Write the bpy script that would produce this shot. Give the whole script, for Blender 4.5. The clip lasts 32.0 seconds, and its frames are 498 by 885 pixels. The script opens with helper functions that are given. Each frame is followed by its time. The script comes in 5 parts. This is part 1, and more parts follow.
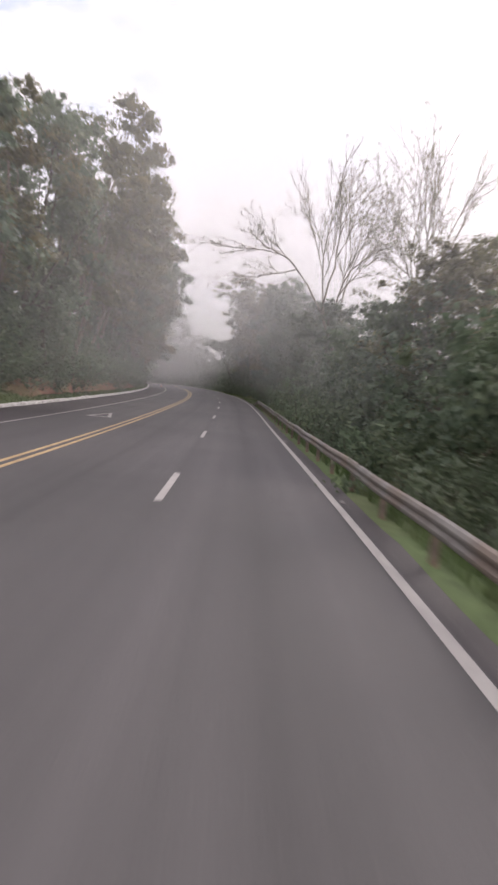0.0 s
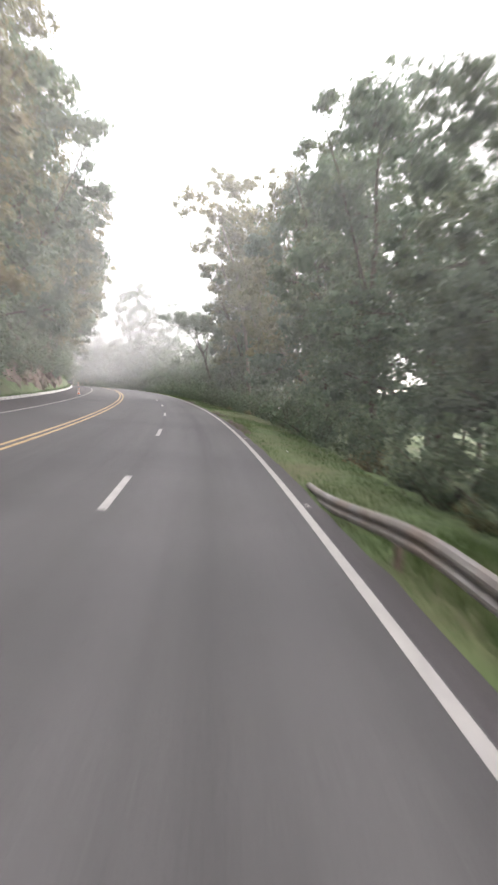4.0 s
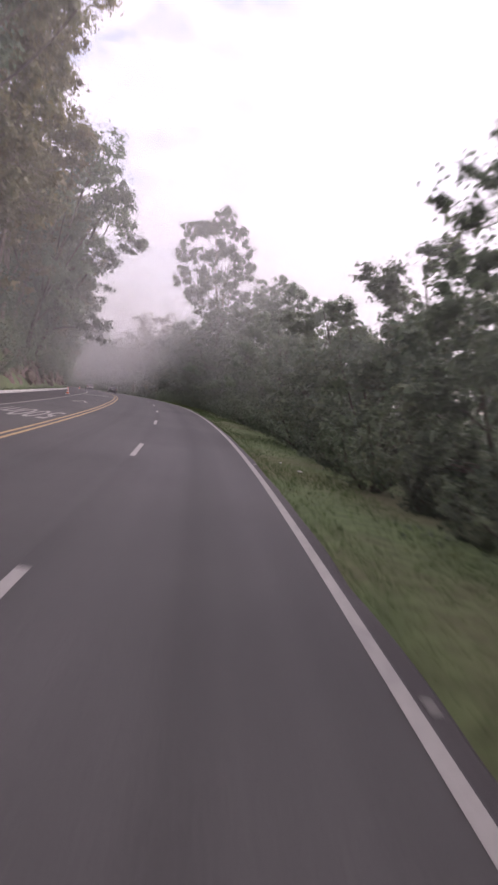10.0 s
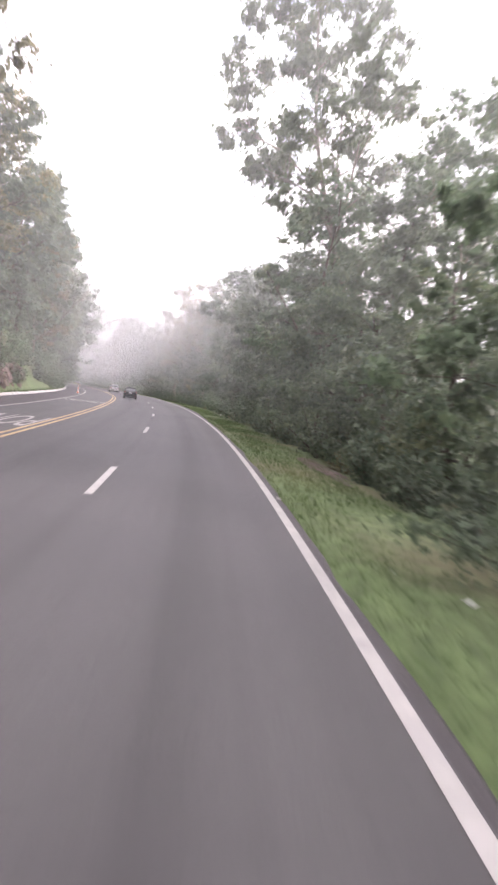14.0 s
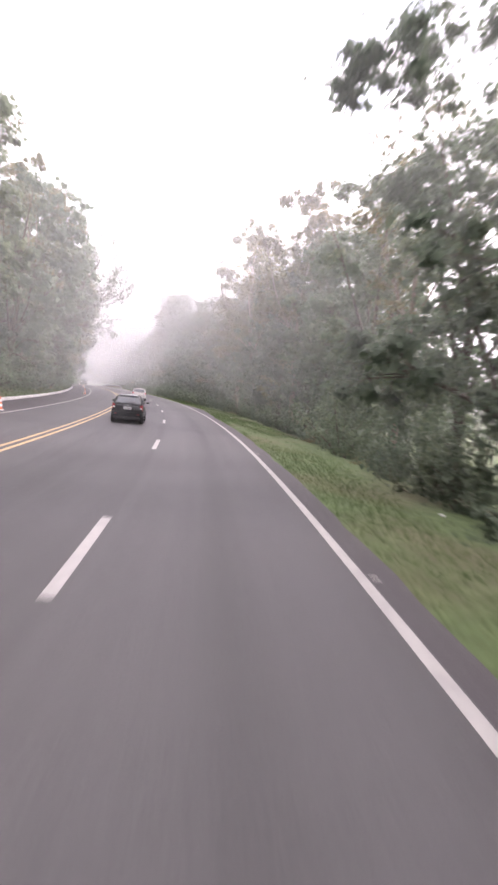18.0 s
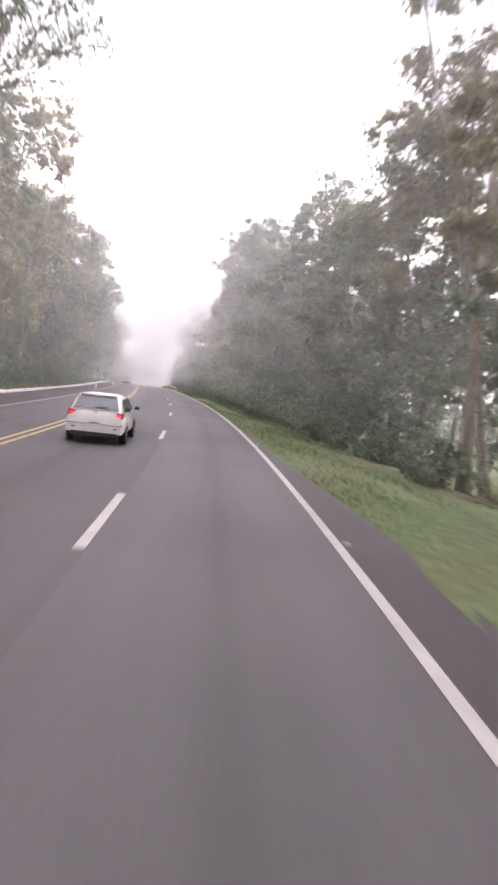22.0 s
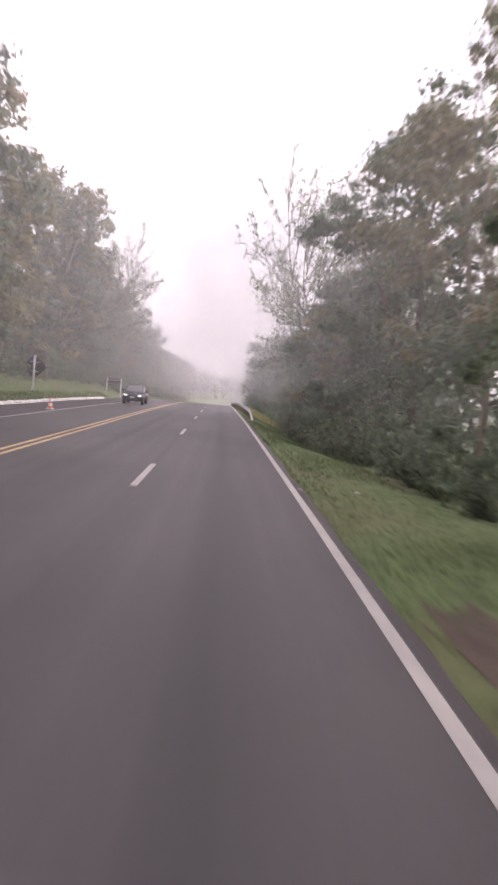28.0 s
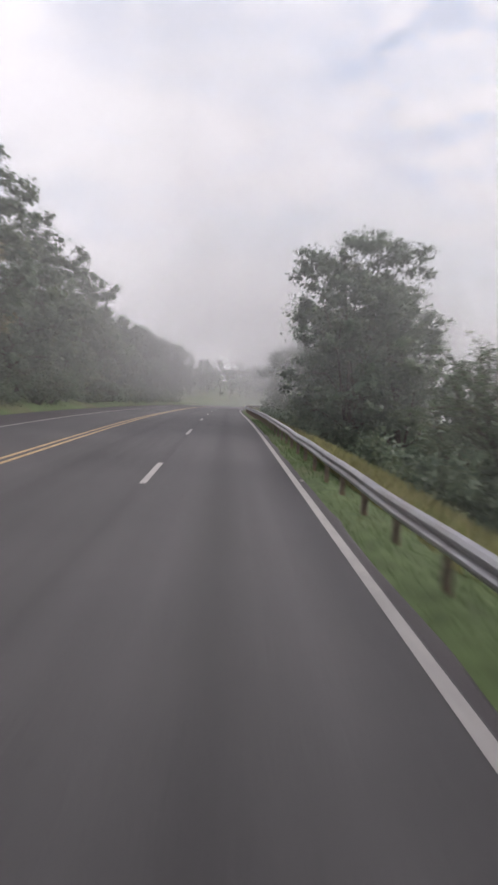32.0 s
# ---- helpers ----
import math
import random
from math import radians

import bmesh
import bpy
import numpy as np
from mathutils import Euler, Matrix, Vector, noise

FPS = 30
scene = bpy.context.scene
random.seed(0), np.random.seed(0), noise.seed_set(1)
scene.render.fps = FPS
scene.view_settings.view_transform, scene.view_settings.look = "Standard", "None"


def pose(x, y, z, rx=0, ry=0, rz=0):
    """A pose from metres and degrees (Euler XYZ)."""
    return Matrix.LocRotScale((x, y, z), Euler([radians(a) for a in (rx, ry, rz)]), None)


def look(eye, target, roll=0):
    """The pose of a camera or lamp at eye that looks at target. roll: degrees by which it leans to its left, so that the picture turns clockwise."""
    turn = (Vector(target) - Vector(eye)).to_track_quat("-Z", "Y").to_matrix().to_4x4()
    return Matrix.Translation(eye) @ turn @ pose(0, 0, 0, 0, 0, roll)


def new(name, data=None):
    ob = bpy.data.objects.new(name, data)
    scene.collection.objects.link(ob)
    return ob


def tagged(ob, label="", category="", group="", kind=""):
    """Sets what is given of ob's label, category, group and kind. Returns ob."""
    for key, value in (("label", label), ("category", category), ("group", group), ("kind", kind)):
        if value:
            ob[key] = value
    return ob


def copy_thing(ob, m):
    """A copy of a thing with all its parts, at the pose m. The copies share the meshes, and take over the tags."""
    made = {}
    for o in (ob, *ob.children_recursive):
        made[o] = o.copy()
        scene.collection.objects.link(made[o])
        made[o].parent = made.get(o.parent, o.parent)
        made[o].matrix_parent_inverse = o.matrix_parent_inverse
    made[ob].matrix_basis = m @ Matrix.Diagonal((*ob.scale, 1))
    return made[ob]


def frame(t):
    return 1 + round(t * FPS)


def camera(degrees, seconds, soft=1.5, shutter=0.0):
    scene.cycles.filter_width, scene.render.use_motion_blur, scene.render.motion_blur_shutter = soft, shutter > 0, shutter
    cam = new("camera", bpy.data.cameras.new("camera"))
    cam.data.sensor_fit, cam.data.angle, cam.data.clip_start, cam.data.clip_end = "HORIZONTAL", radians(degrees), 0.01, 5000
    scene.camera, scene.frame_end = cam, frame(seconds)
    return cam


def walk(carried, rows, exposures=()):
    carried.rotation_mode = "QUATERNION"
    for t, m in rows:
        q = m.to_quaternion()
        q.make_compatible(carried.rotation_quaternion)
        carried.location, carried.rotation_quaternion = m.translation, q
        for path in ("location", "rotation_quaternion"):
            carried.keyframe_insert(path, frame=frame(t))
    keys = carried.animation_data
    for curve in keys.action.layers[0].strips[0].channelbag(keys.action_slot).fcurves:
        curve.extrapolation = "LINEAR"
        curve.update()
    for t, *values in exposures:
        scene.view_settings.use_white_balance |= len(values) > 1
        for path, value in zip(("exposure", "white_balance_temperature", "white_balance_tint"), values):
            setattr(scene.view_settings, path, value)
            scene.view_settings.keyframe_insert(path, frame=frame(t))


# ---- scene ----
# ---------------------------------------------------------------- camera and its path
cam = camera(40.0, 32.0, soft=2.6, shutter=0.7)
PATH = [
    (0, 1.279, -14.401, 0.823, 85.70, -5.19, -0.90),
    (1, 0.986, 2.686, 0.839, 85.79, -6.17, -1.26),
    (2, 0.893, 19.285, 0.900, 86.14, -5.09, -1.85),
    (2.5, 1.016, 26.965, 0.958, 86.08, -3.47, -2.27),
    (4.5, 1.165, 59.175, 1.310, 86.21, -4.94, -1.88),
    (5, 0.998, 67.422, 1.408, 86.22, -5.06, -1.20),
    (6, 0.418, 82.456, 1.597, 86.43, -5.96, 0.24),
    (7, -0.693, 96.992, 1.787, 86.17, -6.02, 2.40),
    (8, -2.285, 111.406, 1.975, 86.69, -6.89, 4.08),
    (9, -4.069, 125.645, 2.156, 86.58, -6.61, 5.10),
    (10, -6.071, 138.692, 2.320, 86.60, -7.50, 5.99),
    (11, -8.112, 150.535, 2.466, 86.70, -8.25, 7.14),
    (12, -10.818, 164.505, 2.614, 86.65, -7.49, 8.72),
    (13, -14.012, 179.441, 2.730, 86.29, -6.41, 10.06),
    (14, -17.167, 192.735, 2.811, 85.91, -6.60, 11.02),
    (15, -20.540, 205.026, 2.866, 86.04, -7.52, 13.01),
    (15.5, -22.682, 211.982, 2.876, 85.92, -7.65, 14.10),
    (17.5, -30.751, 237.070, 2.785, 85.51, -5.27, 16.06),
    (18, -33.143, 244.061, 2.746, 85.52, -5.78, 16.18),
    (19, -37.967, 257.994, 2.658, 85.44, -6.21, 17.14),
    (20, -43.609, 272.763, 2.546, 85.22, -5.63, 18.97),
    (21, -50.464, 288.881, 2.411, 85.17, -6.25, 21.13),
    (22, -56.543, 301.944, 2.305, 85.06, -6.53, 22.71),
    (23, -63.000, 315.025, 2.206, 85.28, -6.50, 23.91),
    (24, -69.819, 328.371, 2.111, 85.30, -6.74, 25.10),
    (25, -76.908, 341.729, 2.012, 85.38, -7.51, 26.34),
    (27.5, -95.576, 374.828, 1.724, 85.18, -5.38, 29.17),
    (28, -99.599, 381.326, 1.665, 85.35, -5.66, 29.48),
    (29, -108.033, 394.912, 1.544, 85.64, -5.30, 30.29),
    (30, -116.053, 407.673, 1.435, 85.20, -6.45, 30.58),
    (31, -124.461, 421.434, 1.310, 85.17, -3.98, 30.36),
    (32, -132.862, 435.233, 1.143, 84.81, -3.21, 30.06),
]
EXPOSURES = [(0, 0.45, 6450, 18), (1, 1.2, 6500, 19), (2.5, 1.4, 6500, 13), (5, 2.05, 6350, 11), (6.5, 2.1, 6400, 15), (8, 1.4, 6400, 28), (9.2, 0.55, 6350, 31), (10, 0.6, 6350, 31), (10.6, 1.0, 6350, 27), (12, 1.7, 6350, 24), (14, 1.9, 6350, 22), (15, 1.85, 6400, 21), (18, 1.9, 6400, 24), (20, 1.75, 6400, 24), (25, 1.75, 6400, 25), (27.5, 1.4, 6450, 28), (29, 0.6, 6750, 25), (30, 0.2, 6500, 20), (31, 0.3, 6200, 15), (32, 0.4, 6250, 15)]
walk(cam, [(t, pose(x, y, z, rx, ry, rz)) for t, x, y, z, rx, ry, rz in PATH], EXPOSURES)

# ---------------------------------------------------------------- the road's line: bend (1/km) and rise (m), from s = -30 m to 700 m
BEND = [1.8994, 0.9531, -0.0589, 0.5671, 1.6299, 1.8953, 1.4981, 1.7976, 1.6527, 1.6152, 1.6749, 1.3561, 1.8255, 1.5644, 1.7097, 1.3358, 0.8796, 0.6374, 0.1341, 0.0994, -0.0920, 0.0366, -0.0014, -0.6988, -1.7284, -2.8170, -3.9228, -5.0369, -6.1534, -7.2697]
RISE = [-1.328, -1.289, -0.738, -0.100, 0.503, 0.788, 0.532, 0.154, -0.153, -0.538, -0.888, -1.575, -3.071, -4.618, -6.173, -7.730]
LINE = np.arange(-160.0, 1100.0, 2.0)
_knots = np.linspace(-30, 700, 30)
_turn = np.interp(LINE, _knots, BEND) / 1000
_head = np.concatenate([[0], np.cumsum((_turn[1:] + _turn[:-1]))])
_head -= np.interp(0, LINE, _head)
_px = np.concatenate([[0], np.cumsum(-(np.sin(_head[1:]) + np.sin(_head[:-1])))])
_py = np.concatenate([[0], np.cumsum(np.cos(_head[1:]) + np.cos(_head[:-1]))])
_px -= np.interp(0, LINE, _px)
_py -= np.interp(0, LINE, _py)
_rise = np.interp(LINE, np.linspace(-30, 700, 16), RISE)
_soft = np.hanning(31) / np.hanning(31).sum()
_rise = np.convolve(np.pad(_rise, 15, mode="edge"), _soft, "valid")


def road_at(s, n, z=0.0):
    """The place n metres to the right of the lane line and z above the road, s metres along it (arrays too)."""
    th = np.interp(s, LINE, _head)
    return np.stack([np.interp(s, LINE, _px) + n * np.cos(th), np.interp(s, LINE, _py) + n * np.sin(th), np.interp(s, LINE, _rise) + z], -1)


def heading(s):
    return float(np.degrees(np.interp(s, LINE, _head)))


EDGE_R, YELLOW, EDGE_L, KERB = 3.46, -3.90, -7.79, -10.9
CYCLE = 16.0

# ---------------------------------------------------------------- light: thin overcast with low morning sun behind it
SUN_UP, SUN_TURN = 28.0, 35.0
world = bpy.data.worlds.new("sky")
scene.world = world
world.use_nodes = True
wn, wl = world.node_tree.nodes, world.node_tree.links
wn.clear()
sky = wn.new("ShaderNodeTexSky")
sky.sky_type, sky.sun_disc = "NISHITA", False
sky.sun_elevation, sky.sun_rotation = radians(SUN_UP), radians(SUN_TURN)
sky.dust_density, sky.altitude = 3.0, 700
dim = wn.new("ShaderNodeMix")
dim.data_type, dim.blend_type = "RGBA", "MULTIPLY"
dim.inputs[0].default_value = 1.0
dim.inputs[7].default_value = (0.16, 0.16, 0.16, 1)
wl.new(sky.outputs[0], dim.inputs[6])
geo = wn.new("ShaderNodeTexCoord")
stretch = wn.new("ShaderNodeMapping")
stretch.inputs["Scale"].default_value = (1.0, 1.0, 2.4)
wl.new(geo.outputs["Generated"], stretch.inputs[0])
cloud = wn.new("ShaderNodeTexNoise")
cloud.inputs["Scale"].default_value, cloud.inputs["Detail"].default_value, cloud.inputs["Roughness"].default_value = 3.2, 7, 0.58
wl.new(stretch.outputs[0], cloud.inputs["Vector"])
cover = wn.new("ShaderNodeValToRGB")
cover.color_ramp.elements[0].position, cover.color_ramp.elements[1].position = 0.36, 0.54
cover.color_ramp.elements[0].color, cover.color_ramp.elements[1].color = (0.66, 0.66, 0.66, 1), (1, 1, 1, 1)
wl.new(cloud.outputs[0], cover.inputs[0])
veil = wn.new("ShaderNodeMix")
veil.data_type = "RGBA"
veil.inputs[7].default_value = (1.04, 1.0, 1.0, 1)
toward = wn.new("ShaderNodeVectorMath")
toward.operation = "DOT_PRODUCT"
toward.inputs[1].default_value = (-0.222, 0.885, 0.410)
wl.new(geo.outputs["Generated"], toward.inputs[0])
gap = wn.new("ShaderNodeMapRange")
gap.interpolation_type = "SMOOTHSTEP"
gap.inputs[1].default_value, gap.inputs[2].default_value = 0.978, 0.998
wl.new(toward.outputs["Value"], gap.inputs[0])
puffs = wn.new("ShaderNodeTexNoise")
puffs.inputs["Scale"].default_value, puffs.inputs["Detail"].default_value, puffs.inputs["Roughness"].default_value = 11.0, 6, 0.55
wl.new(stretch.outputs[0], puffs.inputs["Vector"])
holes = wn.new("ShaderNodeMapRange")
holes.inputs[1].default_value, holes.inputs[2].default_value = 0.40, 0.56
holes.inputs[3].default_value, holes.inputs[4].default_value = 0.5, 0.0
wl.new(puffs.outputs[0], holes.inputs[0])
blue = wn.new("ShaderNodeMath")
blue.operation = "MULTIPLY"
wl.new(gap.outputs[0], blue.inputs[0])
wl.new(holes.outputs[0], blue.inputs[1])
closed = wn.new("ShaderNodeMath")
closed.operation = "SUBTRACT"
closed.use_clamp = True
wl.new(cover.outputs[0], closed.inputs[0])
wl.new(blue.outputs[0], closed.inputs[1])
wl.new(closed.outputs[0], veil.inputs[0])
wl.new(dim.outputs[2], veil.inputs[6])
back = wn.new("ShaderNodeBackground")
back.inputs[1].default_value = 1.0
wl.new(veil.outputs[2], back.inputs[0])
out = wn.new("ShaderNodeOutputWorld")
wl.new(back.outputs[0], out.inputs[0])

sun = new("sun", bpy.data.lights.new("sun", "SUN"))
sun.data.energy, sun.data.angle, sun.data.color = 1.5, radians(14), (1.0, 0.93, 0.84)
_a, _e = radians(SUN_TURN), radians(SUN_UP)
sun.matrix_world = look((math.sin(_a) * 60, math.cos(_a) * 60, 60 * math.tan(_e)), (0, 0, 0))


# ---------------------------------------------------------------- materials
def material(name, low, high, scale=4.0, rough=0.85, bump=0.2, fine=None, patch=None, patch_scale=0.3, patch_amount=0.5, metal=0.0, coords="Object",
             stretch=(1, 1, 1), random=0.0, translucent=0.0, spec=0.5):
    """A surface with grain (low to high), larger patches and relief; random: how much single objects vary."""
    m = bpy.data.materials.new(name)
    m.use_nodes = True
    nt, ln = m.node_tree.nodes, m.node_tree.links
    bsdf = nt["Principled BSDF"]
    bsdf.inputs["Roughness"].default_value, bsdf.inputs["Metallic"].default_value = rough, metal
    bsdf.inputs["Specular IOR Level"].default_value = spec
    tc = nt.new("ShaderNodeTexCoord")
    mp = nt.new("ShaderNodeMapping")
    mp.inputs["Scale"].default_value = stretch
    ln.new(tc.outputs[coords], mp.inputs[0])
    n1 = nt.new("ShaderNodeTexNoise")
    n1.inputs["Scale"].default_value, n1.inputs["Detail"].default_value = scale, 6
    ln.new(mp.outputs[0], n1.inputs["Vector"])
    ramp = nt.new("ShaderNodeValToRGB")
    ramp.color_ramp.elements[0].position, ramp.color_ramp.elements[1].position = 0.32, 0.68
    ramp.color_ramp.elements[0].color, ramp.color_ramp.elements[1].color = (*low, 1), (*high, 1)
    ln.new(n1.outputs[0], ramp.inputs[0])
    col = ramp.outputs[0]
    if patch:
        n2 = nt.new("ShaderNodeTexNoise")
        n2.inputs["Scale"].default_value, n2.inputs["Detail"].default_value = patch_scale, 4
        ln.new(mp.outputs[0], n2.inputs["Vector"])
        r2 = nt.new("ShaderNodeValToRGB")
        r2.color_ramp.elements[0].position, r2.color_ramp.elements[1].position = 0.45, 0.65
        r2.color_ramp.elements[0].color, r2.color_ramp.elements[1].color = (0, 0, 0, 1), (patch_amount,) * 3 + (1,)
        ln.new(n2.outputs[0], r2.inputs[0])
        mx = nt.new("ShaderNodeMix")
        mx.data_type = "RGBA"
        mx.inputs[7].default_value = (*patch, 1)
        ln.new(r2.outputs[0], mx.inputs[0])
        ln.new(col, mx.inputs[6])
        col = mx.outputs[2]
    if random:
        info = nt.new("ShaderNodeObjectInfo")
        hsv = nt.new("ShaderNodeHueSaturation")
        for sock, spread, mid in (("Value", random, 1.0), ("Hue", random * 0.10, 0.5)):
            mr = nt.new("ShaderNodeMapRange")
            mr.inputs[3].default_value, mr.inputs[4].default_value = mid - spread / 2, mid + spread / 2
            ln.new(info.outputs["Random"], mr.inputs[0])
            ln.new(mr.outputs[0], hsv.inputs[sock])
        ln.new(col, hsv.inputs["Color"])
        col = hsv.outputs[0]
    ln.new(col, bsdf.inputs["Base Color"])
    if bump:
        n3 = nt.new("ShaderNodeTexNoise")
        n3.inputs["Scale"].default_value, n3.inputs["Detail"].default_value = fine or scale * 3, 4
        ln.new(mp.outputs[0], n3.inputs["Vector"])
        bp = nt.new("ShaderNodeBump")
        bp.inputs["Strength"].default_value, bp.inputs["Distance"].default_value = bump, 0.02
        ln.new(n3.outputs[0], bp.inputs["Height"])
        ln.new(bp.outputs[0], bsdf.inputs["Normal"])
    if translucent:
        tr = nt.new("ShaderNodeBsdfTranslucent")
        ln.new(col, tr.inputs[0])
        ms = nt.new("ShaderNodeMixShader")
        ms.inputs[0].default_value = translucent
        ln.new(bsdf.outputs[0], ms.inputs[1])
        ln.new(tr.outputs[0], ms.inputs[2])
        ln.new(ms.outputs[0], nt["Material Output"].inputs[0])
    return m


def leaf_material(name, low, high, patch=None, amount=0.5, random=0.3):
    """Leaves: the colour varies from leaf to leaf and from plant to plant; light comes through."""
    m = bpy.data.materials.new(name)
    m.use_nodes = True
    nt, ln = m.node_tree.nodes, m.node_tree.links
    bsdf = nt["Principled BSDF"]
    bsdf.inputs["Roughness"].default_value, bsdf.inputs["Specular IOR Level"].default_value = 0.55, 0.35
    g = nt.new("ShaderNodeNewGeometry")
    ramp = nt.new("ShaderNodeValToRGB")
    ramp.color_ramp.elements[0].position, ramp.color_ramp.elements[1].position = 0.0, 1.0
    ramp.color_ramp.elements[0].color, ramp.color_ramp.elements[1].color = (*low, 1), (*high, 1)
    ln.new(g.outputs["Random Per Island"], ramp.inputs[0])
    col = ramp.outputs[0]
    tc = nt.new("ShaderNodeTexCoord")
    nz = nt.new("ShaderNodeTexNoise")
    nz.inputs["Scale"].default_value, nz.inputs["Detail"].default_value = 0.45, 3
    ln.new(tc.outputs["Object"], nz.inputs["Vector"])
    if patch:
        r2 = nt.new("ShaderNodeValToRGB")
        r2.color_ramp.elements[0].position, r2.color_ramp.elements[1].position = 0.5, 0.68
        r2.color_ramp.elements[0].color, r2.color_ramp.elements[1].color = (0, 0, 0, 1), (amount,) * 3 + (1,)
        ln.new(nz.outputs[0], r2.inputs[0])
        mx = nt.new("ShaderNodeMix")
        mx.data_type = "RGBA"
        mx.inputs[7].default_value = (*patch, 1)
        ln.new(r2.outputs[0], mx.inputs[0])
        ln.new(col, mx.inputs[6])
        col = mx.outputs[2]
    info = nt.new("ShaderNodeObjectInfo")
    hsv = nt.new("ShaderNodeHueSaturation")
    for sock, spread, mid in (("Value", random, 1.0), ("Hue", random * 0.08, 0.5)):
        mr = nt.new("ShaderNodeMapRange")
        mr.inputs[3].default_value, mr.inputs[4].default_value = mid - spread / 2, mid + spread / 2
        ln.new(info.outputs["Random"], mr.inputs[0])
        ln.new(mr.outputs[0], hsv.inputs[sock])
    ln.new(col, hsv.inputs["Color"])
    col = hsv.outputs[0]
    ln.new(col, bsdf.inputs["Base Color"])
    tr = nt.new("ShaderNodeBsdfTranslucent")
    ln.new(col, tr.inputs[0])
    ms = nt.new("ShaderNodeMixShader")
    ms.inputs[0].default_value = 0.45
    ln.new(bsdf.outputs[0], ms.inputs[1])
    ln.new(tr.outputs[0], ms.inputs[2])
    ln.new(ms.outputs[0], nt["Material Output"].inputs[0])
    return m


def asphalt(name, low, high, bands=(), wear=0.25):
    """Worn asphalt; bands: lengthwise strips made lighter or darker, wheel tracks among them (place across the road,
    half width, factor).
    """
    m = material(name, low, high, scale=38, rough=0.72, bump=0.35, fine=160, patch=tuple(0.75 * v for v in low), patch_scale=0.11, patch_amount=0.5, stretch=(1, 1, 1))
    nt, ln = m.node_tree.nodes, m.node_tree.links
    bsdf = nt["Principled BSDF"]
    col = bsdf.inputs["Base Color"].links[0].from_socket
    uv = nt.new("ShaderNodeUVMap")
    uv.uv_map = "across"
    sep = nt.new("ShaderNodeSeparateXYZ")
    ln.new(uv.outputs[0], sep.inputs[0])
    wob = nt.new("ShaderNodeTexNoise")
    wob.inputs["Scale"].default_value, wob.inputs["Detail"].default_value = 1.0, 4
    mp = nt.new("ShaderNodeMapping")
    mp.inputs["Scale"].default_value = (2.2, 0.03, 1)
    ln.new(uv.outputs[0], mp.inputs[0])
    ln.new(mp.outputs[0], wob.inputs["Vector"])
    total = None
    for place, half, amount in bands:
        d = nt.new("ShaderNodeMath")
        d.operation = "SUBTRACT"
        ln.new(sep.outputs[0], d.inputs[0])
        d.inputs[1].default_value = place
        ab = nt.new("ShaderNodeMath")
        ab.operation = "ABSOLUTE"
        ln.new(d.outputs[0], ab.inputs[0])
        mr = nt.new("ShaderNodeMapRange")
        mr.interpolation_type = "SMOOTHSTEP"
        mr.inputs[1].default_value, mr.inputs[2].default_value = 0.0, half
        mr.inputs[3].default_value, mr.inputs[4].default_value = amount, 0.0
        ln.new(ab.outputs[0], mr.inputs[0])
        if total is None:
            total = mr.outputs[0]
        else:
            ad = nt.new("ShaderNodeMath")
            ln.new(total, ad.inputs[0])
            ln.new(mr.outputs[0], ad.inputs[1])
            total = ad.outputs[0]
    k = nt.new("ShaderNodeMapRange")
    k.inputs[1].default_value, k.inputs[2].default_value = 0.3, 0.7
    k.inputs[3].default_value, k.inputs[4].default_value = 1 - wear, 1 + wear
    ln.new(wob.outputs[0], k.inputs[0])
    fac = k.outputs[0]
    if total is not None:
        ad = nt.new("ShaderNodeMath")
        ln.new(total, ad.inputs[0])
        ln.new(fac, ad.inputs[1])
        fac = ad.outputs[0]
    sc = nt.new("ShaderNodeVectorMath")
    sc.operation = "SCALE"
    ln.new(col, sc.inputs[0])
    ln.new(fac, sc.inputs["Scale"])
    ln.new(sc.outputs[0], bsdf.inputs["Base Color"])
    return m


# the band at -2.0 darkens the whole lane left of the lane line
ASPHALT = asphalt("asphalt", (0.062, 0.058, 0.059), (0.096, 0.089, 0.089), bands=[(0.75, 0.55, 0.10), (2.7, 0.5, 0.10), (1.75, 0.45, -0.22), (0.0, 0.22, -0.14), (-2.9, 0.6, 0.02), (-1.0, 0.6, 0.0), (-2.0, 2.0, -0.10), (-1.95, 0.4, -0.12), (-5.0, 0.6, 0.06), (-6.8, 0.5, 0.06)], wear=0.10)
SHOULDER = asphalt("shoulder_asphalt", (0.050, 0.043, 0.046), (0.078, 0.068, 0.070), wear=0.12)
WHITE_PAINT = material("white_road_paint", (0.34, 0.318, 0.298), (0.45, 0.425, 0.40), scale=9, rough=0.7, bump=0.2, fine=90, patch=(0.27, 0.25, 0.25), patch_scale=2.5, patch_amount=0.4)
YELLOW_PAINT = material("yellow_road_paint", (0.44, 0.30, 0.15), (0.56, 0.41, 0.22), scale=9, rough=0.7, bump=0.2, fine=90, patch=(0.28, 0.18, 0.09), patch_scale=2.0, patch_amount=0.5)
GROUND = material("grass_and_earth", (0.058, 0.088, 0.030), (0.12, 0.168, 0.062), scale=3.0, rough=0.95, bump=0.6, fine=14, patch=(0.135, 0.090, 0.060), patch_scale=0.2, patch_amount=0.45)
KERB_PAINT = material("whitewashed_concrete", (0.50, 0.49, 0.47), (0.76, 0.75, 0.73), scale=5, rough=0.8, bump=0.3, patch=(0.28, 0.25, 0.22), patch_scale=1.3, patch_amount=0.6)
